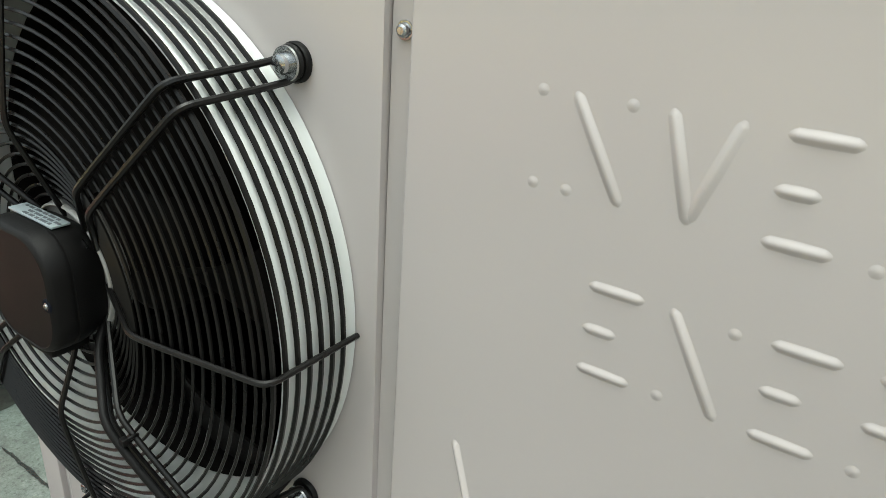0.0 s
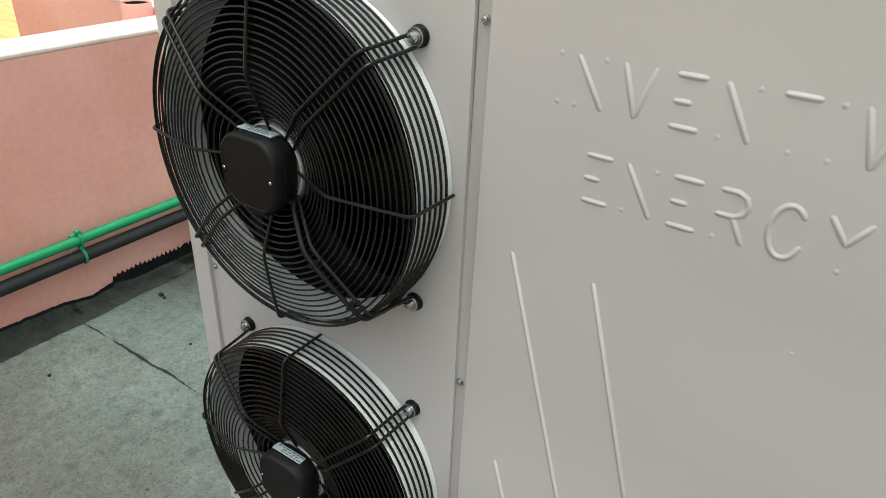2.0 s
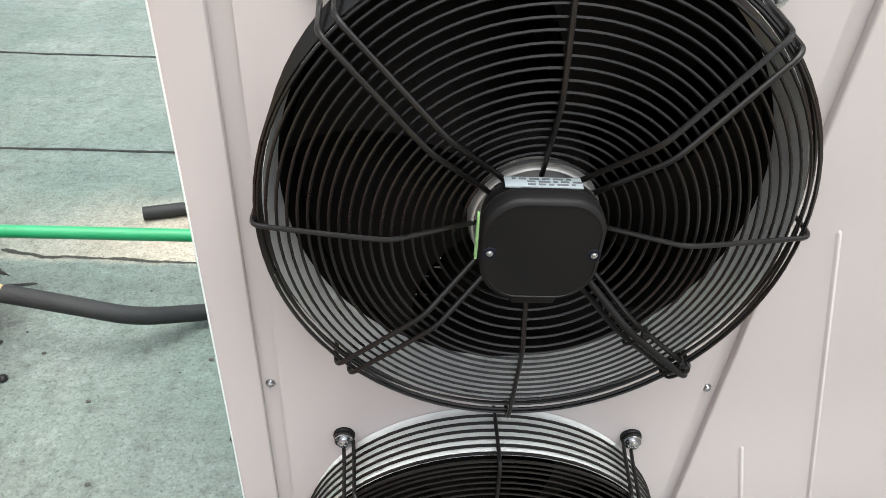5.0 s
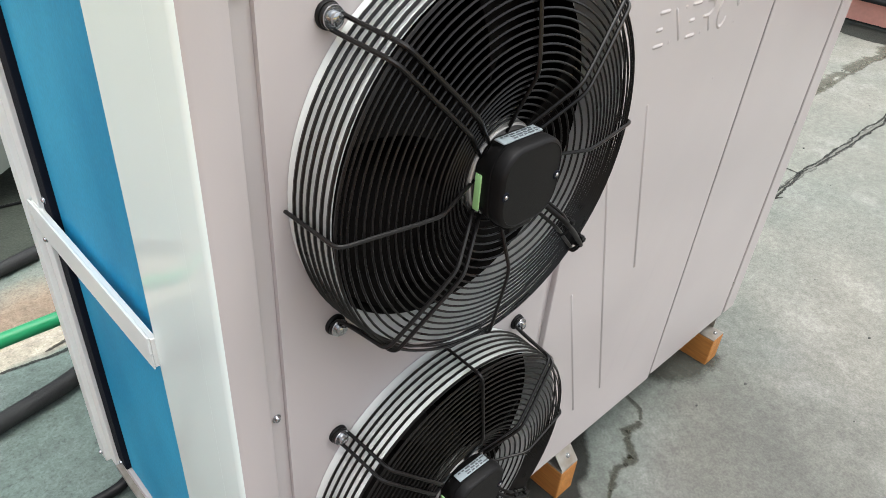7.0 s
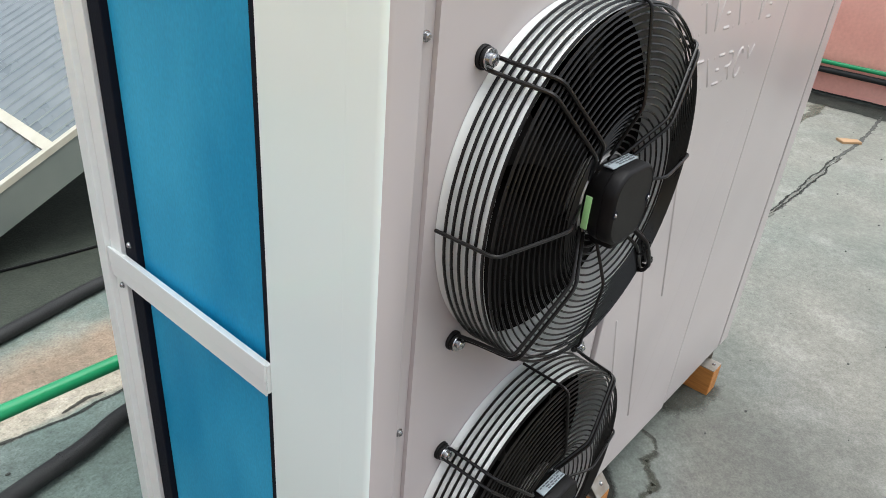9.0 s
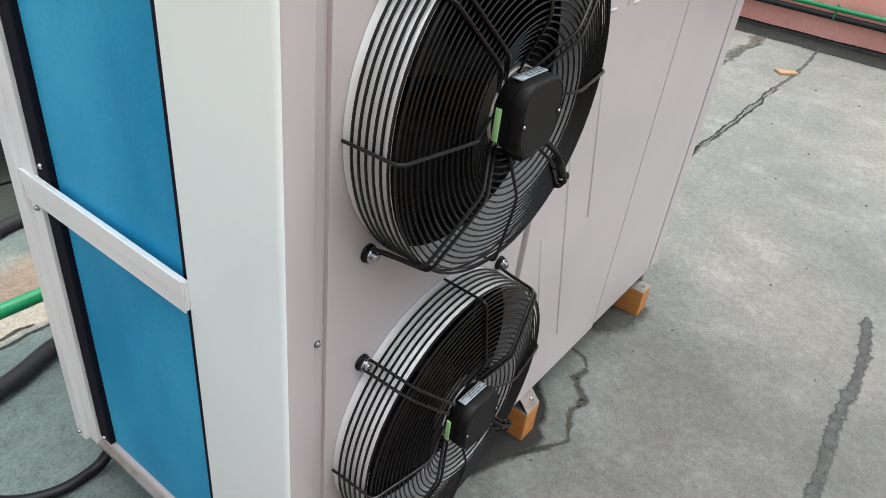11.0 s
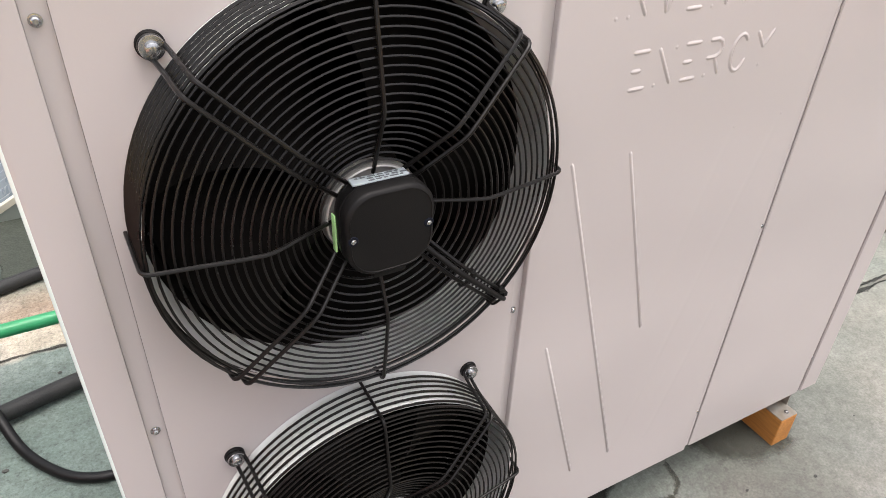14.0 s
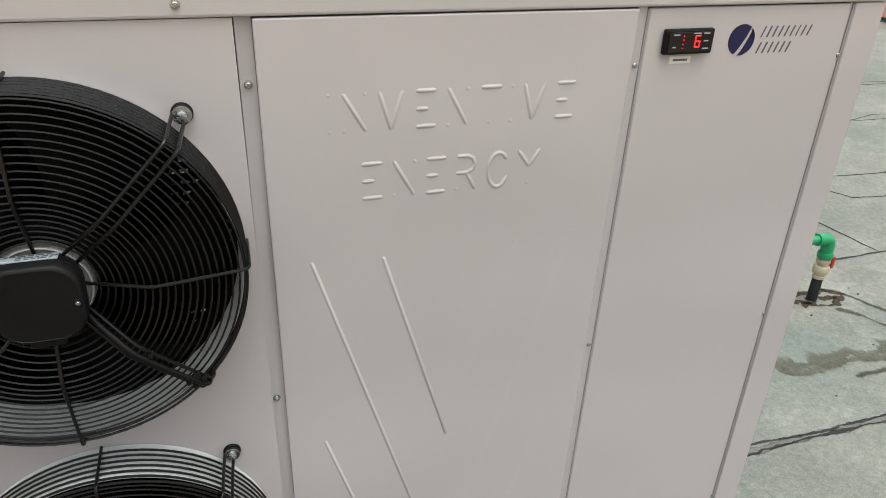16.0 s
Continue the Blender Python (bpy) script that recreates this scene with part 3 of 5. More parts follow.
cracks = [[(2.585, 0.47), (2.577, 0.385), (2.576, 0.314)], [(3.65, 1.175), (3.93, 1.148), (4.06, 1.147), (4.30, 1.156), (4.45, 1.152), (4.57, 1.130), (4.70, 1.134)], [(5.85, 1.945), (6.21, 1.965), (6.60, 1.995), (6.85, 1.99)], [(4.57, 2.90), (4.95, 2.89), (5.6, 2.95)], [(5.55, 3.82), (5.9, 3.78), (6.5, 3.82)],
          [(2.75, 1.20), (3.08, 1.21), (3.7, 1.22)], [(3.02, 1.56), (3.04, 1.40), (3.06, 1.22)], [(3.4, 1.86), (3.45, 1.76), (3.64, 1.73), (4.3, 1.80)], [(3.55, 2.045), (3.95, 2.015), (4.8, 2.1)],
          [(4.2, 3.1), (5.5, 3.74), (6.3, 3.7)], [(2.18, 0.33), (2.24, 0.30), (2.30, 0.27)], [(4.0, 2.75), (4.9, 3.0), (5.6, 2.9)],
          [(-1.36, 1.235), (-1.22, 1.20), (-1.05, 1.20), (-0.8, 1.185), (-0.46, 1.19), (-0.3, 1.165), (-0.1, 1.175)], [(-0.29, 1.19), (-0.22, 1.205), (-0.17, 1.20)],
          [(2.2, -0.9), (2.7, -0.75), (3.4, -0.82), (4.2, -0.7)]]
for line in cracks:
    part("crack", ragged(bmesh.new(), line, 0.018, 0.0005, rng, 0.006, 0.6, 0.002), CRACK, floor)
shore = [(1.96, 0.60), (2.04, 0.56), (2.13, 0.568), (2.25, 0.568), (2.38, 0.552), (2.60, 0.60), (2.80, 0.668), (2.95, 0.665), (3.07, 0.675), (3.26, 0.690), (3.48, 0.685), (3.66, 0.690), (3.84, 0.684), (4.06, 0.692), (4.27, 0.690), (4.52, 0.706), (4.72, 0.685), (4.95, 0.700), (5.10, 0.705)]
for a, wide, z in ((0.0, 0.040, 0.0022), (0.035, 0.085, 0.0012)):
    part("silt_line", ragged(bmesh.new(), [(x, y + a + 0.02 * noise.noise((x * 5, 0.4, a))) for x, y in shore], wide, z, rng, 0.008, 0.7, 0.0006), SILT, floor, "brown silt left along a dried puddle's shore")
for ya in (1.88, 2.84):
    part("roof_joint", ragged(bmesh.new(), [(-2.5, ya + 0.02), (-1.9, ya - 0.005), (-1.3, ya + 0.005), (-0.75, ya)], 0.026, 0.0005, rng, 0.006, 0.25, 0.002), SMEAR, floor, "straight dark roof joint")
for line, w in (([(-1.42, 0.70), (-1.34, 0.74), (-1.27, 0.735)], 0.05), ([(-1.40, 0.79), (-1.31, 0.81), (-1.22, 0.80), (-1.17, 0.83)], 0.055), ([(-1.36, 0.86), (-1.28, 0.85), (-1.20, 0.87)], 0.05),
                ([(-1.41, 0.60), (-1.37, 0.64)], 0.03), ([(-1.33, 0.69), (-1.31, 0.70)], 0.012), ([(-1.40, 1.12), (-1.33, 1.13), (-1.27, 1.10)], 0.035), ([(-1.38, 1.03), (-1.30, 1.05), (-1.18, 1.07)], 0.016), ([(-1.30, 0.62), (-1.29, 0.63)], 0.010)):
    part("tar_smear", ragged(bmesh.new(), line, w, 0.001, rng, 0.008, 0.8, 0.002), SMEAR, floor, "thin smear of bitumen on the floor")
for x, y, q in ((-1.107, 0.691, 0.013), (-1.314, 0.52, 0.010), (-1.29, 0.515, 0.007), (-0.504, 0.51, 0.007), (-1.0, 0.40, 0.005), (-1.2, 0.05, 0.006)):
    lump = bmesh.new()
    bmesh.ops.create_icosphere(lump, subdivisions=2, radius=q, matrix=Matrix.Diagonal((1.0, 0.9, 0.7, 1)))
    for v in lump.verts:
        v.co *= 1 + 0.25 * noise.noise(v.co * 90)
    tagged(link("mortar_lump", lump, TAR, at=Matrix.Translation((x, y, q * 0.55))), "small dark lump lying loose on the roof", "lump", "loose lumps on the roof")
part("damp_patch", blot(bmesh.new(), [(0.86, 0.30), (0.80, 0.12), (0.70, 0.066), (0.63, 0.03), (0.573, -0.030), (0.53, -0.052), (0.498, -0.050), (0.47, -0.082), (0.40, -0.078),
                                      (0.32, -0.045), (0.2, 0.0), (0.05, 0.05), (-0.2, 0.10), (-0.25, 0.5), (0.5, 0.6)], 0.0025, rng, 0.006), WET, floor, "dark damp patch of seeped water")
# Damp by the beam; the machine's contact shade is painted in too.
part("damp_patch", blot(bmesh.new(), [(0.90, 0.10), (0.925, 0.04), (0.944, -0.002), (0.986, -0.026), (1.02, -0.052), (1.08, -0.065), (1.15, -0.068), (1.19, -0.050), (1.20, 0.02), (1.19, 0.3), (0.90, 0.3)], 0.0018, rng, 0.007), DAMP_SHADE, floor, "damp patch beside the beam, shade painted in")
for line, w in (([(0.83, 0.06), (0.815, 0.0), (0.775, -0.024)], 0.014), ([(0.775, -0.024), (0.76, -0.028), (0.715, -0.012), (0.70, -0.04)], 0.026), ([(0.70, -0.03), (0.68, -0.062), (0.66, -0.09), (0.62, -0.08)], 0.022),
                ([(0.63, -0.085), (0.60, -0.075), (0.565, -0.085), (0.53, -0.105)], 0.026), ([(0.535, -0.10), (0.50, -0.119), (0.44, -0.09), (0.38, -0.045), (0.33, -0.012)], 0.016)):
    part("seep_line", ragged(bmesh.new(), line, w, 0.0006, rng, 0.004, 0.8, 0.0002), RUST, floor, "brown dried seep line")
# Dark patch paints the shade beneath and before the collector.
part("collector_shade", blot(bmesh.new(), [(-0.62, 1.60), (-0.45, 1.60), (-0.22, 1.65), (0.03, 1.72), (0.6, 1.80), (1.7, 1.85), (1.8, 2.8), (0.5, 3.2), (-0.5, 2.9), (-0.62, 2.2)], 0.0025, rng, 0.012), COLLECTOR_SHADE, floor, "floor by the collector, its shade painted dark")
for line in ([(2.36, 0.93), (2.42, 0.90), (2.50, 0.90), (2.54, 0.94)], [(2.37, 0.99), (2.44, 1.01), (2.52, 0.99), (2.60, 0.95)], [(2.46, 0.95), (2.52, 0.96), (2.57, 0.92)], [(2.33, 0.95), (2.40, 0.945), (2.47, 0.955)]):
    part("dirt_ring", ragged(bmesh.new(), line, 0.055, 0.0008, rng, 0.006, 0.9, 0.0015), DIRT, floor, "brown dirt round a pipe foot")
for line in ([(2.50, 1.02), (2.58, 0.97), (2.62, 0.90), (2.66, 0.80), (2.75, 0.66)], [(2.47, 0.87), (2.53, 0.80), (2.58, 0.71), (2.63, 0.6)], [(2.2, 0.50), (2.45, 0.49), (2.75, 0.53)]):
    part("seep_line", ragged(bmesh.new(), line, 0.030, 0.0005, rng, 0.006, 0.6, 0.002), RUST, floor)
specks = bmesh.new()
for _ in range(150):
    x, y, s = rng.uniform(-1.4, 5.0), rng.uniform(-1.2, 1.1), rng.uniform(0.0025, 0.007)
    bmesh.ops.create_icosphere(specks, subdivisions=1, radius=s, matrix=Matrix.Translation((x, y, s * 0.3)) @ Matrix.Diagonal((1.3, 0.9, 0.6, 1)))
tagged(link("grit", specks, GRIT), "loose dark grit scattered over the roof", "grit", kind="stuff")

# hedge and far houses beyond the field
hedge_v, hedge_f = [], []
for _ in range(60000):
    u = rng.uniform(-60, 70)
    d = rng.uniform(0, 1) ** 1.6 * 16
    h = rng.uniform(0, 1) * (1.0 + 1.2 * (noise.noise((u * 0.13, d * 0.2, 0)) + 0.6))
    p = Vector((-34.5 - d + u * 0.42, 17.0 + u + d * 0.42, -4.0 + h))
    q = Euler((rng.uniform(0, 6), rng.uniform(0, 6), rng.uniform(0, 6))).to_matrix()
    s = rng.uniform(0.06, 0.24)
    hedge_f.append(tuple(range(len(hedge_v), len(hedge_v) + 4)))
    hedge_v += [p + q @ Vector(c) * s for c in ((-1, -0.35, 0), (0.2, -0.5, 0.2), (1, 0.1, 0), (0, 0.6, -0.2))]
hedge = bpy.data.meshes.new("hedge")
hedge.from_pydata(hedge_v, [], hedge_f)
hedge.materials.append(LEAF)
tagged(link("hedge", hedge, LEAF), "low green weeds and bushes beyond the field", "bushes", kind="stuff")
house = thing("far_house", (-62, 36, -4), "dark low houses beyond the hedge", "house")
part("wall", boxed(-66, -56, 22, 52, -4, -0.4, 0.05), HOUSE, house)
part("roof", boxed(-67, -55, 21, 53, -0.4, 0.1, 0.1), PLINTH, house)

# ---- heat pump ----
X0, X1, Y1, Z0, Z1 = -0.320, 1.254, 0.662, 0.134, 1.318
pump = thing("heat_pump", (0.47, 0.33, Z0), "off-white sheet-metal heat pump with two black fans on timber beams", "heat pump")
part("base_plate", boxed(X0 + 0.004, X1 - 0.004, 0.006, Y1 - 0.004, Z0, Z0 + 0.02, 0.002), PAINT_EDGE, pump)
top = part("top_cover", boxed(X0 - 0.004, X1 + 0.004, -0.005, Y1 + 0.004, Z1 + 0.001, Z1 + 0.055, 0.004), PAINT, pump)


def rounded_post():
    """Folded corner sheet: flat front, a 10 mm round, then the side face."""
    c, rad = Vector((-0.3120, 0.0090)), 0.0100
    plan = [Vector((-0.2735, 0.0120)), Vector((-0.2735, 0.0008)), Vector((-0.2741, -0.0004)), Vector((-0.2754, -0.0010))]
    plan += [Vector((c.x - rad * math.sin(a), c.y - rad * math.cos(a))) for a in [radians(90 * k / 8) for k in range(9)]]
    plan += [Vector((-0.3220, 0.0503)), Vector((-0.3200, 0.0503)), Vector((-0.3200, 0.0120))]
    bm = bmesh.new()
    low, high = [[bm.verts.new((p.x, p.y, z)) for p in plan] for z in (Z0, Z1)]
    n = len(plan)
    for k in range(n):
        bm.faces.new((low[k], low[(k + 1) % n], high[(k + 1) % n], high[k]))
    bm.faces.new(low)
    bm.faces.new(high)
    return bm


post = part("corner_post", rounded_post(), PAINT, pump, smooth=True)
post.data.materials.append(SIDE)
# Side faces take the paint that has light put into it.
for face in post.data.polygons:
    if face.center.x < -0.3172:
        face.material_index = 1
part("corner_post", boxed(1.1935, X1, -0.001, 0.05, Z0, Z1, 0.003), PAINT, pump)


def leaned(bm, left, right):
    """Lean a sheet's upright edges: metres that each one drifts sideways for a metre of drop."""
    xa, xb = min(v.co.x for v in bm.verts), max(v.co.x for v in bm.verts)
    for v in bm.verts:
        u = (v.co.x - xa) / (xb - xa)
        v.co.x -= (left + (right - left) * u) * (1.30 - v.co.z)
    return bm


for xa, xb, lean in ((-0.2733, -0.2515, 0.0), (0.2526, 0.2730, 0.004), (0.8050, 0.8204, 0.014), (1.1850, 1.1898, 0.002)):
    part("recessed_strip", leaned(boxed(xa, xb, 0.0030 if xa > 0.5 else 0.0065, 0.03, Z0 + 0.004, Z1), lean, lean), PAINT_EDGE, pump)
# Grey strips stand in for the shade inside the panel gaps.
for xa, xb, lean in ((0.8206, 0.8233, 0.0145), (1.1900, 1.1933, 0.002)):
    part("gap_shade", leaned(boxed(xa, xb, 0.0012, 0.028, Z0 + 0.004, Z1 - 0.002), lean, lean), GAP_SHADE, pump, "grey strip for the shade in the panel gap")
part("side_panel", boxed(1.238, X1 - 0.001, 0.052, Y1 - 0.002, Z0, Z1, 0.002), PAINT, pump)
part("rear_panel", boxed(0.28, 1.236, Y1 - 0.022, Y1 - 0.003, Z0 + 0.021, Z1, 0.002), PAINT, pump)
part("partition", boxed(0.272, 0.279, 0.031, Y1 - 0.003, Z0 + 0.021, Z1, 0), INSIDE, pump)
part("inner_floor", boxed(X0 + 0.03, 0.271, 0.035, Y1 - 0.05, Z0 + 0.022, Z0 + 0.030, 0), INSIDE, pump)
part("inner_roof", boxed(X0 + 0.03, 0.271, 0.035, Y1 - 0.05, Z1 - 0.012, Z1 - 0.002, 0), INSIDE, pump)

FANS = (1.027, 0.475)
HOLE = 0.2290


def fan_plate():
    """Front plate with a round opening for each fan, its edges folded back."""
    bm = bmesh.new()
    xr, zr = 0.2420, 0.276
    corner = math.atan2(zr, xr)
    angles = sorted([2 * math.pi * k / 72 for k in range(72)] + [corner, math.pi - corner, math.pi + corner, 2 * math.pi - corner])
    n = len(angles)
    for za, zb in ((Z0, FANS[1] - zr), (FANS[0] + zr, Z1)):
        bm.faces.new([bm.verts.new(p) for p in ((-xr, 0, za), (xr, 0, za), (xr, 0, zb), (-xr, 0, zb))])
    for zc in FANS:
        inner, outer = [], []
        for a in angles:
            c, s = math.cos(a), math.sin(a)
            k = min(xr / max(abs(c), 1e-6), zr / max(abs(s), 1e-6))
            inner.append(bm.verts.new((HOLE * c, 0, zc + HOLE * s)))
            outer.append(bm.verts.new((k * c, 0, zc + k * s)))
        for k in range(n):
            bm.faces.new((inner[k], inner[(k + 1) % n], outer[(k + 1) % n], outer[k]))
    bmesh.ops.remove_doubles(bm, verts=bm.verts, dist=0.0001)
    rim = [e for e in bm.edges if e.is_boundary or all(abs(abs(v.co.x) - xr) < 1e-5 for v in e.verts)]
    rim = [e for e in rim if len(e.link_faces) == 1]
    out = bmesh.ops.extrude_edge_only(bm, edges=rim)["geom"]
    for v in out:
        if isinstance(v, bmesh.types.BMVert):
            v.co.y = 0.024 if abs(abs(v.co.x) - xr) < 1e-5 else 0.002
    for v in bm.verts:
        if abs(abs(v.co.x) - xr) < 1e-5:
            v.co.x = 0.2510 if v.co.x > 0 else -0.2512
    return bm


plate = part("fan_panel", fan_plate(), PAINT, pump, "flat off-white panel with two round fan openings")
middle = part("middle_panel", leaned(boxed(0.2735, 0.8045, -0.004, 0.026, Z0 + 0.001, Z1 - 0.001, 0.0025, 3), 0.006, 0.014), PAINT, pump, "off-white panel with pressed raised bars")
right = part("control_panel", leaned(boxed(0.8235, 1.1845, 0.0, 0.026, Z0 + 0.001, Z1 - 0.001, 0.0025, 3), 0.015, 0.002), PAINT, pump, "off-white panel with a small display and printed mark")


def ridge(points, width=0.0056, height=0.0030):
    """A pressed bead that swells softly out of the sheet, along points (x, z) on the panel."""
    bm = bmesh.new()
    pts = [Vector((x, 0, z)) for x, z in points]
    section = [(k / 12 - 0.5, 0.5 - 0.5 * math.cos(2 * math.pi * k / 12)) for k in range(13)]
    d0, d1 = (pts[1] - pts[0]).normalized(), (pts[-1] - pts[-2]).normalized()
    ends = [(0.62, 0.0), (0.46, 0.16), (0.30, 0.52), (0.14, 0.86)]
    line = [(pts[0] + d0 * width * (0.30 - u), k) for u, k in ends]
    line += [(p, 1.0) for p in pts[1:-1]] or [((pts[0] + pts[-1]) / 2, 1.0)]
    line += [(pts[-1] - d1 * width * (0.30 - u), k) for u, k in ends[::-1]]
    rows = []
    for i, (p, k) in enumerate(line):
        a, c = line[max(i - 1, 0)][0], line[min(i + 1, len(line) - 1)][0]
        d = (c - a).normalized()
        nrm = Vector((-d.z, 0, d.x))
        rows.append([bm.verts.new(p + nrm * u * width * (0.55 + 0.45 * k) - Vector((0, h * height * k - 0.05 * height, 0))) for u, h in section])
    for a, c in zip(rows, rows[1:]):
        for i in range(len(section) - 1):
            bm.faces.new((a[i], a[i + 1], c[i + 1], c[i]))
    return bm


PROUD = Matrix.Translation((0, -0.004, 0))


def bead(*points, w=0.0086, h=0.0019):
    part("pressed_bar", ridge(points, w, h), PAINT, middle, at=PROUD, smooth=True)


# pressed bars of the upper and lower row: plain strokes only
T, B, H = 1.2185, 1.1690, 1.1935
for xa, xb in ((0.3795, 0.408), (0.5245, 0.551)):
    bead((xa, T), (xb, B))
for xa, xb, xc in ((0.428, 0.443, 0.459), (0.6375, 0.6505, 0.668)):
    bead((xa, T), (xb, B))
    bead((xb + 0.001, B + 0.001), (xc, T), h=0.0014)
for xa in (0.4795, 0.689):
    bead((xa, T), (xa + 0.0255, T))
    bead((xa, H), (xa + 0.015, H))
    bead((xa, B), (xa + 0.0255, B))
bead((0.573, T), (0.601, T))
T, B, H = 1.1205, 1.0695, 1.0950
for xa in (0.4025, 0.4955):
    bead((xa, T), (xa + 0.0265, T))
    bead((xa, H), (xa + 0.015, H))
    bead((xa, B), (xa + 0.0265, B))
bead((0.447, T), (0.476, B))
bead((0.541, T), (0.556, T), (0.564, T - 0.004), (0.567, T - 0.012), (0.564, T - 0.021), (0.556, H), (0.540, H))
bead((0.555, H), (0.568, B))
bead(*[(0.604 + 0.0155 * math.cos(a), 1.0945 + 0.0265 * math.sin(a)) for a in [radians(40 + 15.5 * k) for k in range(20)]])
bead((0.636, T), (0.653, 1.097))
bead((0.653, 1.097), (0.669, T))
# long slanting beads
slants = [((0.325, 0.976), (0.5335, 0.270)), ((0.430, 0.972), (0.539, 0.604)), ((0.328, 0.638), (0.438, 0.266))]
slants += [((1.070 - xa, za), (1.070 - xb + (0.004 if zb < 0.3 and xb > 0.5 else 0.0), zb)) for (xa, za), (xb, zb) in slants]
slants[4] = ((0.640, 0.972), (0.5445, 0.622))
for (xa, za), (xb, zb) in slants:
    bead((xa, za), ((xa + xb) / 2, (za + zb) / 2), (xb, zb), w=0.0086 if xb > xa else 0.022, h=0.0027 if xb > xa else 0.0003)
for x, z in ((0.360, 1.2185), (0.360, 1.169), (0.3795, 1.169), (0.408, 1.2185), (0.5245, 1.168), (0.586, 1.168), (0.619, 1.2175), (0.618, 1.168), (0.552, 1.218), (0.447, 1.070), (0.477, 1.119), (0.541, 1.070), (0.653, 1.070), (0.745, 0.976), (0.640, 0.972)):
    bm = lathe(bmesh.new(), [(0.0046 * k / 8, 0.00012 - 0.0008 * (0.5 + 0.5 * math.cos(math.pi * k / 8))) for k in range(9)], steps=14, centre=(x, 0, z), caps=False)
    bmesh.ops.remove_doubles(bm, verts=bm.verts, dist=0.00005)
    part("pressed_dimple", bm, PAINT, middle, at=PROUD, smooth=True)


# screws
def screw_mesh(r=0.0052):
    bm = bmesh.new()
    lathe(bm, [(0.0, -0.0052), (r * 0.45, -0.0052), (r * 0.72, -0.0043), (r * 0.84, -0.0025), (r * 0.86, -0.0012), (r * 1.12, -0.0011), (r * 1.12, 0.0)], steps=16)
    box(bm, -r * 0.42, r * 0.42, -0.0054, -0.0048, -r * 0.10, r * 0.10)
    box(bm, -r * 0.10, r * 0.10, -0.0055, -0.0049, -r * 0.42, r * 0.42)
    bmesh.ops.recalc_face_normals(bm, faces=bm.faces)
    me = bpy.data.meshes.new("screw")
    bm.to_mesh(me)
    bm.free()
    me.materials.append(CHROME)
    return me


SCREW = screw_mesh()
for x, lean in ((-0.2635, 0.0), (0.2625, 0.010), (0.8130, 0.013), (1.1895, 0.003)):
    for z in (1.236, 0.739, 0.25):
        part("screw", SCREW, None, pump, at=Matrix.Translation((x - lean * (1.24 - z), 0.0060, z)))
for x in (-0.28, 0.19, 0.905, 1.21):
    part("screw", SCREW, None, top, at=Matrix.Translation((x, -0.005, 1.335)))

# display and printed mark on the control panel
ctl = part("display", boxed(0.850, 0.933, -0.010, 0.0, 1.2515, 1.2880, 0.003), PLASTIC, pump, "small black digital temperature display showing a red digit")
part("display_window", boxed(0.855, 0.928, -0.0112, -0.0095, 1.2550, 1.2845, 0.0012), SCREEN, ctl)
segs = [(0, 1, 0.5, 1), (0, 0, 0, 1), (0, 0, 0.5, 0), (0, 0.5, 0.5, 0.5), (0.5, 0, 0.5, 0.5)]
for xa, za, xb, zb in segs:
    p0, p1 = Vector((0.8995 + xa * 0.016, -0.0115, 1.2625 + za * 0.016)), Vector((0.8995 + xb * 0.016, -0.0115, 1.2625 + zb * 0.016))
    part("digit_segment", tubed([p0, p1], 0.0011, 6), LED, ctl)
for x, z in ((0.8785, 1.2605), (0.8785, 1.2665), (0.8785, 1.2725), (0.8785, 1.278)):
    part("indicator", boxed(x, x + 0.0022, -0.0118, -0.0110, z, z + 0.0012), LED, ctl)
for x, z, w in ((0.862, 1.2795, 0.010), (0.862, 1.262, 0.006), (0.895, 1.281, 0.014), (0.913, 1.281, 0.010), (0.914, 1.270, 0.008), (0.914, 1.259, 0.010)):
    part("caption_bar", boxed(x, x + w, -0.0117, -0.0110, z, z + 0.0018), STICKER, ctl)
tag = part("paper_tag", boxed(0.868, 0.905, -0.0012, 0.0, 1.2365, 1.2475, 0.0003), material("tag paper", (0.75, 0.70, 0.62), rough=0.7, size=30, fine=200, bump=0.02), right, "small pale paper tag")
part("tag_print", boxed(0.874, 0.899, -0.0016, -0.001, 1.2405, 1.2435), INK, right)


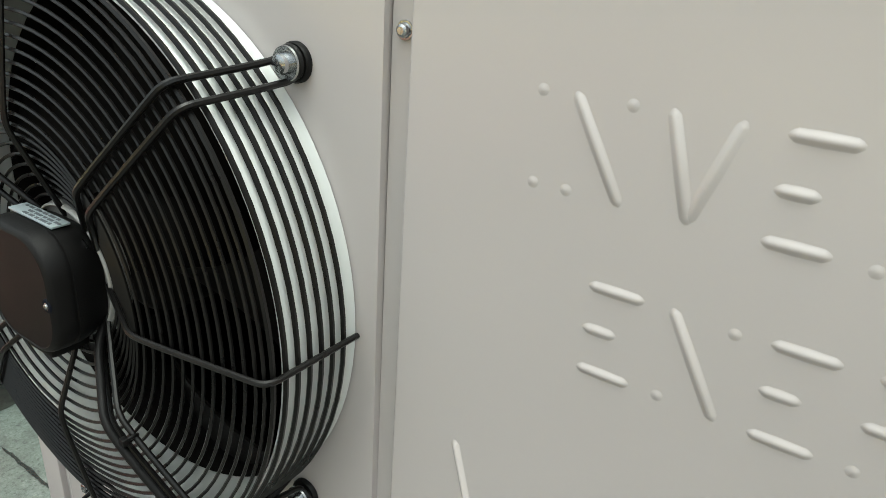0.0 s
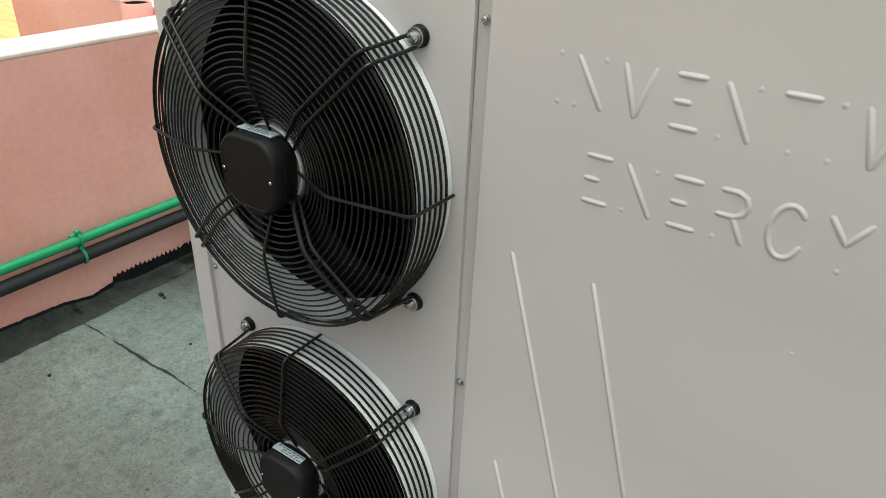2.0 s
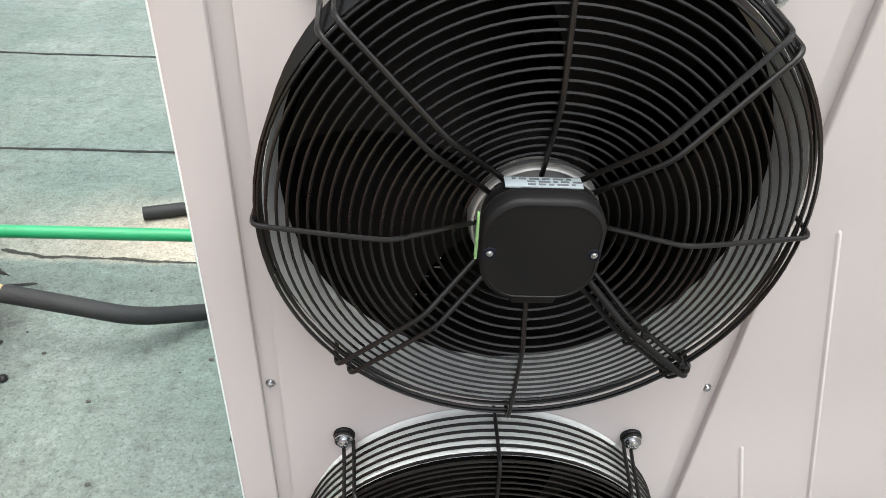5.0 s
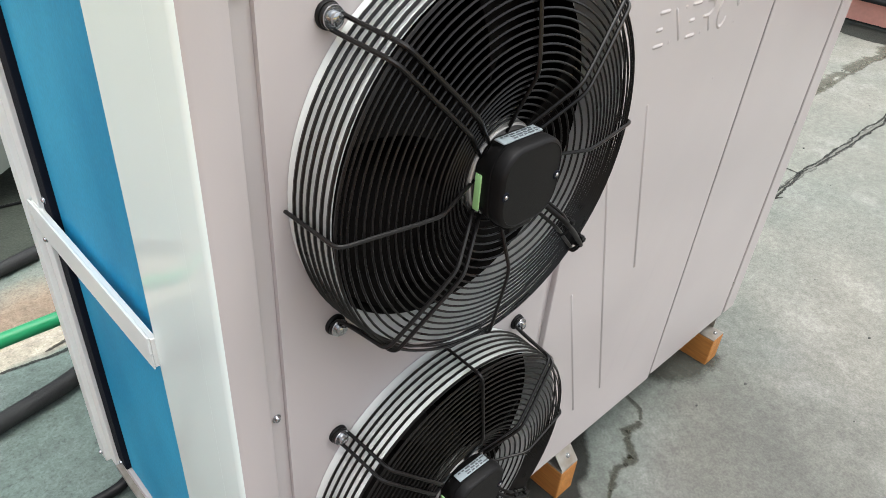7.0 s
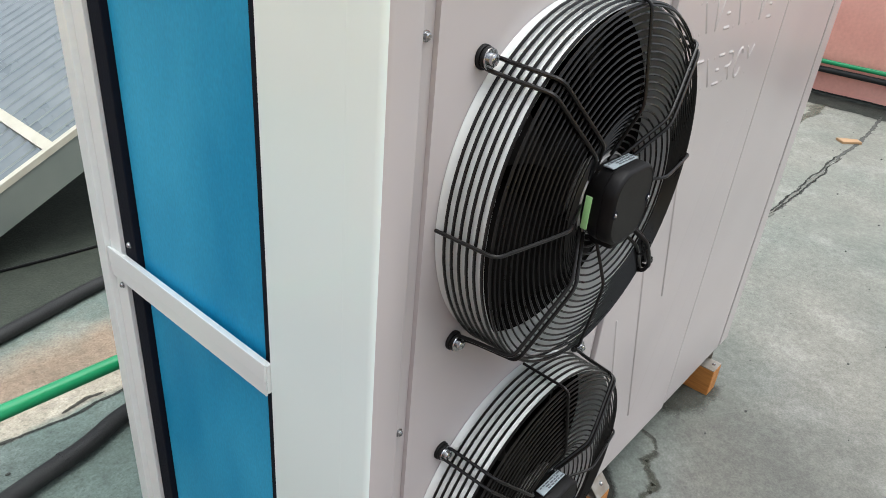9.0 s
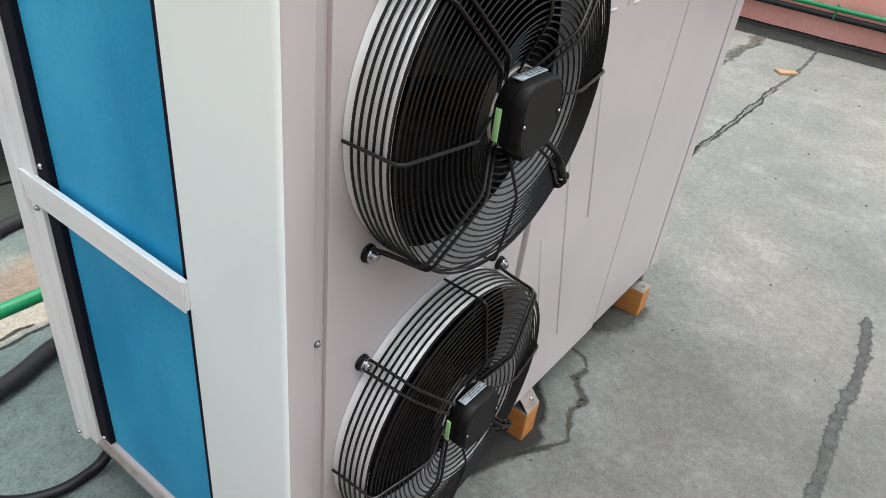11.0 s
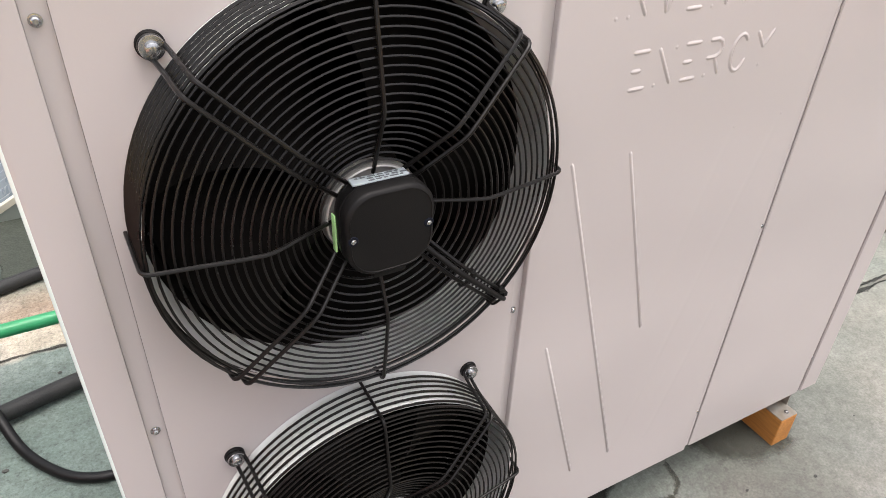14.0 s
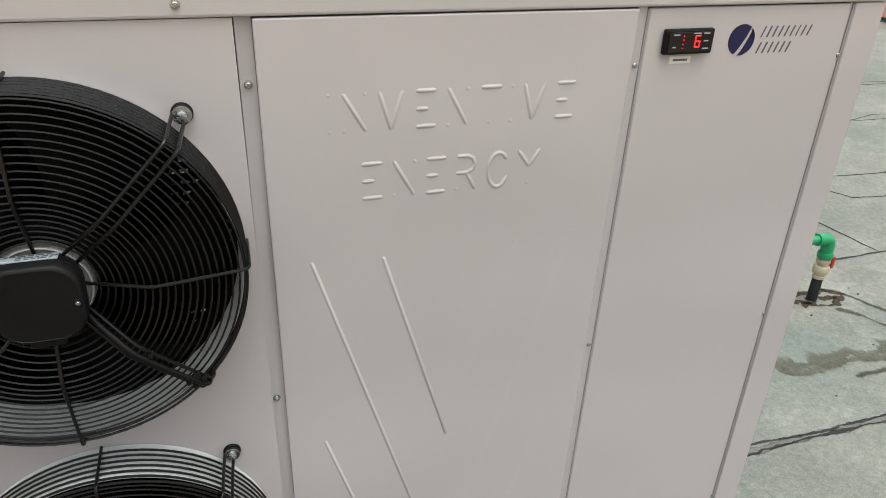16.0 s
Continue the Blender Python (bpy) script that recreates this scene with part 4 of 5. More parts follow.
def mark():
    """A round dark mark cut by a pale curved sweep."""
    def arc(side):
        bm = bmesh.new()
        c, r = Vector((0.9905, 0, 1.2675)), 0.0232
        def sweep(u):
            return Vector((c.x - 0.014 + 0.030 * u + (0.0135 if side > 0 else 0) * (0.75 - 0.45 * u), 0, c.z - 0.0235 + 0.046 * u ** 1.45))
        pts = [sweep(k / 10) for k in range(11)]
        pts = [p if (p - c).length < r else c + (p - c).normalized() * r for p in pts]
        a0 = math.atan2(pts[-1].z - c.z, pts[-1].x - c.x)
        a1 = math.atan2(pts[0].z - c.z, pts[0].x - c.x)
        if side < 0:
            while a1 < a0:
                a1 += 2 * math.pi
        else:
            while a1 > a0:
                a1 -= 2 * math.pi
        loop = pts + [c + r * Vector((math.cos(a0 + (a1 - a0) * k / 20), 0, math.sin(a0 + (a1 - a0) * k / 20))) for k in range(1, 20)]
        front = [bm.verts.new((p.x, -0.0010, p.z)) for p in loop]
        rear = [bm.verts.new((p.x, 0.0002, p.z)) for p in loop]
        bm.faces.new(front)
        n = len(loop)
        for k in range(n):
            bm.faces.new((front[k], front[(k + 1) % n], rear[(k + 1) % n], rear[k]))
        bmesh.ops.triangulate(bm, faces=[f for f in bm.faces if len(f.verts) > 4])
        return bm
    part("printed_mark", arc(-1), NAVY, right, "dark blue round printed mark")
    part("printed_mark", arc(1), NAVY, right)


mark()
def strokes(x, z, widths, h, slant=0.006):
    for w in widths:
        bm = bmesh.new()
        a = [(x + slant, z + h), (x + slant + w, z + h), (x + w, z), (x, z)]
        f = [bm.verts.new((px, -0.0008, pz)) for px, pz in a]
        b = [bm.verts.new((px, 0.0002, pz)) for px, pz in a]
        bm.faces.new(f)
        for k in range(4):
            bm.faces.new((f[k], f[(k + 1) % 4], b[(k + 1) % 4], b[k]))
        part("printed_bar", bm, PRINT, right)
        x += w + 0.0085
strokes(1.0245, 1.2705, (0.0018, 0.0024, 0.0024, 0.0024, 0.0024, 0.0024, 0.0018, 0.0024, 0.0024), 0.0160)
strokes(1.0215, 1.2465, (0.0024, 0.0026, 0.0024, 0.0026, 0.0026, 0.0026), 0.0160)


# ---- fans ----
def to_mesh(name, bm, mat, smooth=True):
    bmesh.ops.recalc_face_normals(bm, faces=bm.faces)
    me = bpy.data.meshes.new(name)
    bm.to_mesh(me)
    bm.free()
    me.materials.append(mat)
    if smooth:
        me.shade_smooth()
        me.set_sharp_from_angle(angle=radians(40))
    return me


def guard_y(r):
    """Depth of the guard's domed front at radius r."""
    if r > 0.125:
        return -0.105 + (r - 0.125) / 0.111 * 0.018
    return -0.105 + (0.125 - r) / 0.070 * 0.027


def ring_mesh(r, y, wire=0.00140, n=80):
    return to_mesh("guard_ring", tubed([(r * math.cos(2 * math.pi * k / n), y, r * math.sin(2 * math.pi * k / n)) for k in range(n)], wire, 5, True), WIRE)


RINGS = [ring_mesh(r, guard_y(r) + 0.0030) for r in [0.062 + 0.00855 * k for k in range(20)] + [0.2312]]
RINGS += [ring_mesh(0.2340 + 0.0003 * k, -0.0800 + 0.0105 * k, 0.0020) for k in range(7)]


def profile(d):
    return [(0.046, -0.074 + d), (0.060, -0.080 + d), (0.122, -0.106 + d), (0.150, -0.1025 + d), (0.2375, -0.0885 + d)]


def radial(a, r, y, off=0.0):
    c, s = math.cos(a), math.sin(a)
    return (r * c - off * s, y, r * s + off * c)


def spoke_mesh(a):
    p = [radial(a, r, y) for r, y in profile(0)] + [radial(a, 0.2392, -0.006)]
    return to_mesh("spoke", tubed(rounded(p, 0.010, 4), 0.0023, 8), WIRE)


def arm_mesh(a):
    """A double wire that runs from the hub over the rim and loops round its fixing bolt."""
    out = [(r, y) for r, y in profile(0)] + [(0.2435, -0.030), (0.2470, -0.009)]
    p = [radial(a, r, y, 0.0085) for r, y in out]
    p += [radial(a, 0.2546 + 0.0100 * math.sin(b), -0.0070, 0.0100 * math.cos(b)) for b in [radians(10 + 20 * k) for k in range(9)]]
    p += [radial(a, r, y, -0.0085) for r, y in out[::-1]]
    return to_mesh("support_arm", tubed(rounded(p, 0.010, 4), 0.0025, 8), WIRE)


SPOKES = [spoke_mesh(radians(90 * k)) for k in range(4)]
ARMS = [arm_mesh(radians(45 + 90 * k)) for k in range(4)]


def bolt_meshes():
    foot = lathe(bmesh.new(), [(0.0, -0.0042), (0.0125, -0.0042), (0.0135, -0.003), (0.0135, 0.0)], steps=24)
    bolt = lathe(bmesh.new(), [(0.0, -0.0180), (0.004, -0.0180), (0.0062, -0.0168), (0.0068, -0.0145), (0.0068, -0.0115), (0.0112, -0.0113), (0.0116, -0.0098), (0.0112, -0.0090), (0.0045, -0.0088), (0.0045, -0.002)], steps=24)
    box(bolt, -0.0035, 0.0035, -0.0184, -0.0176, -0.0007, 0.0007)
    box(bolt, -0.0007, 0.0007, -0.0185, -0.0177, -0.0035, 0.0035)
    return to_mesh("rubber_washer", foot, PLASTIC), to_mesh("bolt", bolt, CHROME)


WASHER, BOLT = bolt_meshes()


def collar_mesh():
    """Inlet ring: flares from the panel to a rounded lip and runs back inside."""
    pr = [(0.2325, -0.0006), (0.2312, -0.003), (0.2308, -0.030), (0.2306, -0.0680), (0.2300, -0.0690), (0.2294, -0.0680), (0.2285, -0.030), (0.2265, -0.008), (0.2280, -0.006)]
    me = to_mesh("inlet_ring", lathe(bmesh.new(), pr, steps=96, caps=False), INLET)
    me.materials.append(BELL)
    for face in me.polygons:
        if face.center.x ** 2 + face.center.z ** 2 < 0.2296 ** 2:
            face.material_index = 1
    return me


COLLAR = collar_mesh()
SHROUD = to_mesh("shroud", lathe(bmesh.new(), [(0.2262, -0.0078), (0.2225, 0.004), (0.2215, 0.060), (0.2235, 0.060), (0.2240, 0.004)], steps=72, caps=False), BLADE)


def rotor_mesh():
    return to_mesh("rotor_hub", lathe(bmesh.new(), [(0.0, -0.022), (0.050, -0.022), (0.058, -0.017), (0.062, -0.006), (0.063, 0.07), (0.0, 0.07)], steps=40), BLADE)


def blade_mesh():
    bm = bmesh.new()
    nr, na = 8, 8
    grid = {}
    for side in (0, 1):
        for i in range(nr + 1):
            u = i / nr
            r = 0.062 + (0.2175 - 0.062) * u
            span = radians(52 + 12 * u)
            for j in range(na + 1):
                v = j / na
                a = -span / 2 + span * v + radians(16) * u * u
                y = 0.052 - 0.084 * v ** 1.1 * (1 - 0.25 * u) - 0.010 * math.sin(math.pi * v) + side * 0.003
                grid[side, i, j] = bm.verts.new((r * math.cos(a), y, r * math.sin(a)))
    for i in range(nr):
        for j in range(na):
            for side in (0, 1):
                bm.faces.new((grid[side, i, j], grid[side, i + 1, j], grid[side, i + 1, j + 1], grid[side, i, j + 1]))
    for i in range(nr):
        for j in (0, na):
            bm.faces.new((grid[0, i, j], grid[0, i + 1, j], grid[1, i + 1, j], grid[1, i, j]))
    for j in range(na):
        for i in (0, nr):
            bm.faces.new((grid[0, i, j], grid[0, i, j + 1], grid[1, i, j + 1], grid[1, i, j]))
    return to_mesh("blade", bm, BLADE)


ROTOR, FANBLADE = rotor_mesh(), blade_mesh()


def squircle(half, corner, y, steps=8):
    pts = []
    for q in range(4):
        cx, cz = ((1, 1), (-1, 1), (-1, -1), (1, -1))[q]
        for k in range(steps + 1):
            a = radians(90 * q + 90 * k / steps)
            z = cz * (half - corner) + corner * math.sin(a)
            pts.append(Vector(((cx * (half - corner) + corner * math.cos(a)) * (1.0 + min(z, 0.0) * 1.1), y, z)))
    return pts


def motor_mesh():
    bm = bmesh.new()
    rows = [[bm.verts.new(p) for p in squircle(h, c, y)] for h, c, y in
            ((0.0425, 0.030, -0.070), (0.0445, 0.031, -0.0750), (0.0485, 0.032, -0.0850), (0.0500, 0.032, -0.095), (0.0500, 0.032, -0.1005), (0.0486, 0.0315, -0.1012), (0.0486, 0.0315, -0.1030), (0.0502, 0.032, -0.1036), (0.0498, 0.032, -0.1150), (0.0488, 0.0315, -0.1172), (0.0470, 0.0305, -0.1190), (0.0455, 0.0295, -0.1196), (0.0450, 0.0290, -0.1188))]
    n = len(rows[0])
    for a, c in zip(rows, rows[1:]):
        for k in range(n):
            bm.faces.new((a[k], a[(k + 1) % n], c[(k + 1) % n], c[k]))
    bm.faces.new(rows[0])
    bm.faces.new(rows[-1])
    return to_mesh("motor_box", bm, PLASTIC)


MOTOR = motor_mesh()
FLANGE_ME = to_mesh("motor_flange", lathe(bmesh.new(), [(0.0, -0.060), (0.0560, -0.060), (0.0575, -0.063), (0.0572, -0.069), (0.0552, -0.0745), (0.0, -0.0745)], steps=48), FLANGE)
RIM_ME = to_mesh("flange_rim", lathe(bmesh.new(), [(0.0522, -0.0744), (0.0524, -0.0766), (0.0532, -0.0780), (0.0544, -0.0776), (0.0551, -0.0765), (0.0554, -0.0743)], steps=48, caps=False), TURNED)
LUG = to_mesh("terminal_lug", boxed(-0.020, 0.020, -0.1130, -0.080, -0.0600, -0.0470, 0.004), PLASTIC)
PLATE = to_mesh("type_plate", boxed(-0.033, 0.029, -0.1005, -0.0860, 0.0493, 0.0512, 0.0004), STICKER)
TAPE_ME = to_mesh("tape", boxed(-0.0506, -0.0484, -0.0890, -0.0805, -0.030, 0.014, 0.0004), TAPE)


# Flat dark disc: the shade of a screw recess, put in as colour.
RECESS_SHADE = to_mesh("recess_shade", lathe(bmesh.new(), [(0.0, -0.0006), (0.0050, -0.0006), (0.0058, 0.0004), (0.0, 0.0006)], steps=18), FOAM)


def cable_mesh():
    a = radians(-45)
    p = [radial(a, r, y - 0.006, 0.002) for r, y in ((0.050, -0.070), (0.066, -0.084), (0.122, -0.109), (0.16, -0.105), (0.205, -0.0975), (0.236, -0.0900))] + [radial(a, 0.242, -0.05, 0.002), radial(a, 0.236, -0.02, 0.012), radial(a, 0.228, 0.0, 0.02)]
    bm = tubed(rounded(p, 0.012, 4), 0.0034, 10)
    for r in (0.142, 0.212, 0.222):
        tube(bm, [radial(a, r, guard_y(r) - 0.004 + 0.0068 * math.sin(b), 0.0122 * math.cos(b)) for b in [radians(24 * k) for k in range(15)]], 0.0017, 6, True)
        box(bm, *sorted((radial(a, r, 0, 0.009)[0] - 0.003, radial(a, r, 0, 0.009)[0] + 0.003)), guard_y(r) - 0.0125, guard_y(r) - 0.0075, radial(a, r, 0, 0.009)[2] - 0.003, radial(a, r, 0, 0.009)[2] + 0.003, 0.0006)
    return to_mesh("motor_cable", bm, PLASTIC)


CABLE = cable_mesh()
for fan_no, zc in enumerate(FANS):
    at = Matrix.Translation((0, 0, zc))
    part("inlet_ring", COLLAR, None, pump, "off-white flared fan inlet ring", at)
    part("shroud", SHROUD, None, pump, "black inner fan shroud", at)
    guard = part("fan_guard", FLANGE_ME, None, pump, "black wire fan guard on a grey motor flange", at)
    part("flange_rim", RIM_ME, None, guard, "bright turned rim of the motor flange", at)
    for me in RINGS:
        part("guard_ring", me, None, guard, at=at)
    for me in SPOKES:
        part("spoke", me, None, guard, at=at)
    for me in ARMS:
        part("support_arm", me, None, guard, at=at)
    part("motor_cable", CABLE, None, guard, "black motor cable tied to the guard", at)
    for sx in (-1, 1):
        for sz in (-1, 1):
            w = Matrix.Translation((0.18 * sx, -0.0004, zc + 0.18 * sz))
            part("rubber_washer", WASHER, None, pump, at=w)
            part("bolt", BOLT, None, pump, at=w)
    for a in (45, 135, 225, 315):
        part("flange_screw", SCREW, None, guard, at=Matrix.Translation((0, -0.0, zc)) @ Matrix.Rotation(radians(-a + 3), 4, "Y") @ Matrix.Translation((0.0505, -0.0835, 0)))
    motor = part("motor_box", MOTOR, None, pump, "rounded black plastic motor terminal box", at)
    part("terminal_lug", LUG, None, motor, at=at)
    part("type_plate", PLATE, None, motor, "white printed type plate", at)
    r2 = random.Random(9 + fan_no)
    for row in range(3):
        x = -0.027 + (0.012 if row < 2 else 0)
        while x < 0.022:
            w = r2.uniform(0.003, 0.010)
            part("print_bar", boxed(x, x + w, -0.0988 + row * 0.0042, -0.0966 + row * 0.0042, 0.0511, 0.0516), INK, motor, at=at)
            x += w + 0.0025
    part("tape", TAPE_ME, None, motor, "strip of yellow-green tape", at)
    for sx in (-1, 1):
        part("recess_shade", RECESS_SHADE, None, motor, at=at @ Matrix.Translation((0.0425 * sx, -0.1192, -0.001)))
        part("box_screw", SCREW, None, motor, at=at @ Matrix.Translation((0.0425 * sx, -0.1196, -0.001)) @ Matrix.Diagonal((0.5, 0.32, 0.5, 1)))
    wheel = part("fan_wheel", ROTOR, None, pump, "black five-bladed fan wheel at rest", at)
    for k in range(5):
        part("blade", FANBLADE, None, wheel, at=at @ Matrix.Rotation(radians(72 * k + 20 + 30 * fan_no), 4, "Y"))

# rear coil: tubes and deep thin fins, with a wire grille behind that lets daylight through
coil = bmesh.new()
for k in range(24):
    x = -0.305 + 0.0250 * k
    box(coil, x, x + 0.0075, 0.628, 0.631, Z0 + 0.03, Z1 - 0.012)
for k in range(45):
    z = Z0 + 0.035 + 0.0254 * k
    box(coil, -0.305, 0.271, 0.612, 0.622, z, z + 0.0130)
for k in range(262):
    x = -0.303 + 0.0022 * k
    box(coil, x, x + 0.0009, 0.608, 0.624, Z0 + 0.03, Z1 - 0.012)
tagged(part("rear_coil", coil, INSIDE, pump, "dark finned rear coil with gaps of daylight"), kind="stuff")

# ---- open coil side with aluminium frame ----
part("side_strip", boxed(X0 - 0.0020, X0 + 0.0004, 0.0504, 0.192, Z0, Z1, 0.0004), SIDE, pump, "glossy side strip, paler for the light on it")
part("strip_fold", boxed(X0 + 0.0006, X0 + 0.030, 0.189, 0.1915, Z0 + 0.021, Z1, 0.0005), SIDE, pump)
part("foam_strip", boxed(X0 + 0.006, X0 + 0.035, 0.1925, 0.2140, Z0 + 0.02, Z1, 0.002), FOAM, pump)
part("foam_strip", boxed(X0 + 0.002, X0 + 0.035, 0.5475, 0.586, Z0 + 0.02, Z1, 0.002), FOAM, pump)
part("side_coil", boxed(X0 + 0.012, X0 + 0.040, 0.2145, 0.5470, Z0 + 0.021, Z1, 0.003), BLUE, pump, "bright blue coated fin coil")
# Added dark sheet stands in for the unlit inside behind the coil.
part("inner_dark_sheet", boxed(X0 + 0.042, X0 + 0.046, 0.052, 0.60, Z0 + 0.031, Z1 - 0.013), INSIDE, pump)
part("aluminium_post", boxed(X0 - 0.004, X0 + 0.030, 0.588, 0.624, Z0 - 0.012, Z1, 0.0015), ALU, pump, "bare aluminium corner post")
part("post_flange", boxed(X0 - 0.014, X0 + 0.030, 0.6245, 0.654, Z0 - 0.012, Z1, 0.0015), ALU, pump)
part("cross_rail", boxed(X0 - 0.0075, X0 + 0.001, 0.1925, 0.622, 0.721, 0.770, 0.0015), ALU, pump, "bare aluminium cross rail")
part("rail_lip", boxed(X0 - 0.0115, X0 - 0.0078, 0.1925, 0.6215, 0.745, 0.7735, 0.001), ALU, pump)
part("rail_foot", boxed(X0 - 0.0100, X0 - 0.0078, 0.1925, 0.6215, 0.719, 0.7435, 0.0008), ALU, pump)
part("bottom_tray", boxed(X0 - 0.007, X0 + 0.010, 0.1925, 0.587, Z0 - 0.004, Z0 + 0.006, 0.0015), ZINC, pump, "galvanised bottom tray")
for y, z in ((0.565, 0.165), (0.565, 0.795), (0.600, 0.705), (0.64, 0.14)):
    part("screw", SCREW, None, pump, at=Matrix.Translation((X0 - (0.0045 if y < 0.61 else 0.0145) + (0.006 if y < 0.58 else 0), y, z)) @ Matrix.Rotation(radians(-90), 4, "Z"))

# ---- timber beams and their sheet-metal feet ----
for x in (0.412, 1.108):
    beam = link("timber_beam", boxed(x, x + 0.060, -0.030, 0.70, 0.001, 0.092, 0.003), TIMBER)
    tagged(beam, "orange-brown square timber beam under the heat pump", "beam", "beams under the heat pump")
    foot = bmesh.new()
    if x < 1.0:
        slope = [(-0.029, 0.0965), (0.003, Z0 - 0.002), (0.003, Z0 + 0.001), (-0.029, 0.0990)]
        ends = [[foot.verts.new((u, y, z)) for y, z in slope] for u in (x + 0.002, x + 0.058)]
        foot.faces.new(ends[0])
        foot.faces.new(ends[1])
        for k in range(4):
            foot.faces.new((ends[0][k], ends[0][(k + 1) % 4], ends[1][(k + 1) % 4], ends[1][k]))
    box(foot, x + 0.001, x + 0.059, -0.029, 0.30, 0.0925, 0.0955, 0.0006)
    box(foot, x + 0.056, x + 0.059, 0.003, 0.30, 0.0950, Z0 - 0.0005, 0.0006)
    tab = part("mounting_foot", foot, ZINC, pump, "bent galvanised mounting foot")
    part("foot_screw", SCREW, None, tab, at=Matrix.Translation((x + 0.035, -0.014, 0.0955 if x > 1.0 else 0.1165)) @ Matrix.Rotation(radians(-90 if x > 1.0 else -40), 4, "X"))

# ---- pipes and hoses ----
def pipe_thing(name, label, category, place):
    return thing(name, place, label, category)


def wall_pipes(x, sx, y_from, y_to, branch):
    """A green pipe over an insulated one, clipped along a parapet; sx points away from the wall."""
    run = pipe_thing("water_pipe", "green plastic water pipe clipped along the pink parapet", "pipe", (x, y_to, 0.26))
    xg, zg, zb = x + sx * 0.043, 0.262, 0.203
    part("pipe", tubed([(xg, y_from, zg), (xg, y_to, zg)], 0.0170, 16), GREEN, run, smooth=True)
    low = pipe_thing("insulated_pipe", "black foam-insulated pipe clipped under the green pipe", "pipe", (x, y_to, 0.2))
    ins_end = y_to - (0.45 if branch else 0)
    part("insulation", tubed([(xg, y_from, zb), (xg + 0.001, ins_end, zb)], 0.0225, 16), RUBBER, low, smooth=True)
    y = y_to - 0.87
    while y > y_from:
        for z, r, owner in ((zg, 0.0205, run), (zb, 0.0255, low)):
            bm = bmesh.new()
            tube(bm, [(xg + r * math.cos(a), y, z + r * math.sin(a)) for a in [radians(22.5 * k) for k in range(16)]], 0.0048, 6, True)
            box(bm, min(x, xg), max(x, xg), y - 0.010, y + 0.010, z - 0.006, z + 0.006, 0.001)
            box(bm, xg - 0.008, xg + 0.008, y - 0.008, y + 0.008, z + r - 0.001, z + r + 0.012, 0.001)
            part("clip", bm, GREEN, owner, "green plastic pipe clip", smooth=True)
        y -= 1.35
    return run, low, xg, zg, zb


def socket(owner, a, b, r=0.0225):
    """A fitting's thicker sleeve with rounded lips."""
    a, b = Vector(a), Vector(b)
    d = (b - a).normalized()
    part("fitting", tubed([a, a + d * 0.002, b - d * 0.002, b], [r * 0.9, r, r, r * 0.9], 16), GREEN, owner, smooth=True)


run, low, xg, zg, zb = wall_pipes(-1.47, 1, -5.0, 1.21, True)
# upper pipe: two tees, then an elbow at the wall's end
for ya, yb in ((0.855, 0.935), (0.970, 1.080)):
    socket(run, (xg, ya, zg), (xg, yb, zg), 0.0240)
    for yc in (ya, yb):
        socket(run, (xg, yc - 0.010, zg), (xg, yc + 0.010, zg), 0.0262)
part("pipe", tubed(rounded([(xg, 1.20, zg), (xg, 1.245, zg), (xg - 0.035, 1.262, zg - 0.002)], 0.02, 5), 0.0225, 14), GREEN, run, smooth=True)
part("branch_pipe", tubed([(xg, 1.025, zg - 0.012), (xg + 0.10, 1.024, 0.222), (0.30, 1.022, 0.220)], 0.0182, 16), GREEN, run, smooth=True)
socket(run, (xg + 0.01, 1.025, zg - 0.014), (xg + 0.13, 1.0245, 0.222), 0.0228)
part("bypass", tubed(rounded([(xg, 0.895, zg), (xg + 0.065, 0.893, zg + 0.006), (xg + 0.072, 0.892, 0.200), (xg, 0.900, zb)], 0.024, 6), 0.0140, 12), GREEN, run, smooth=True)
socket(run, (xg + 0.0705, 0.8925, 0.238), (xg + 0.0715, 0.892, 0.208), 0.0195)
for z, rr, owner in ((zg, 0.0215, run), (zb, 0.0245, low)):
    bm = bmesh.new()
    tube(bm, [(xg + rr * math.cos(a), 1.105, z + rr * math.sin(a)) for a in [radians(22.5 * k) for k in range(16)]], 0.0050, 6, True)
    box(bm, -1.47, xg, 1.094, 1.116, z - 0.006, z + 0.006, 0.001)
    box(bm, xg - 0.016, xg - 0.004, 1.096, 1.114, z + rr - 0.001, z + rr + 0.013, 0.001)
    box(bm, xg + 0.004, xg + 0.014, 1.096, 1.114, z + rr - 0.003, z + rr + 0.010, 0.001)
    part("clip", bm, GREEN, owner, "green plastic pipe clip", smooth=True)
socket(run, (xg + 0.014, 0.895, zg), (xg + 0.040, 0.894, zg + 0.003), 0.0195)
# lower pipe: tee, branch with brass union and insulated hose towards the machine
socket(low, (xg, 0.752, zb), (xg, 0.790, zb), 0.0265)
part("tee_body", tubed([(xg, 0.785, zb), (xg, 0.80, zb), (xg, 0.872, zb), (xg, 0.885, zb)], [0.021, 0.0245, 0.0245, 0.021], 16), GREEN, low, smooth=True)
part("pipe", tubed([(xg, 0.88, zb), (xg, 1.01, zb)], 0.0172, 14), GREEN, low, smooth=True)
socket(low, (xg, 0.900, zb), (xg, 0.940, zb), 0.0215)
part("insulation", tubed([(xg, 1.000, zb), (xg, 1.17, zb)], 0.0215, 14), RUBBER, low, smooth=True)
socket(low, (xg, 1.165, zb), (xg, 1.225, zb), 0.0235)
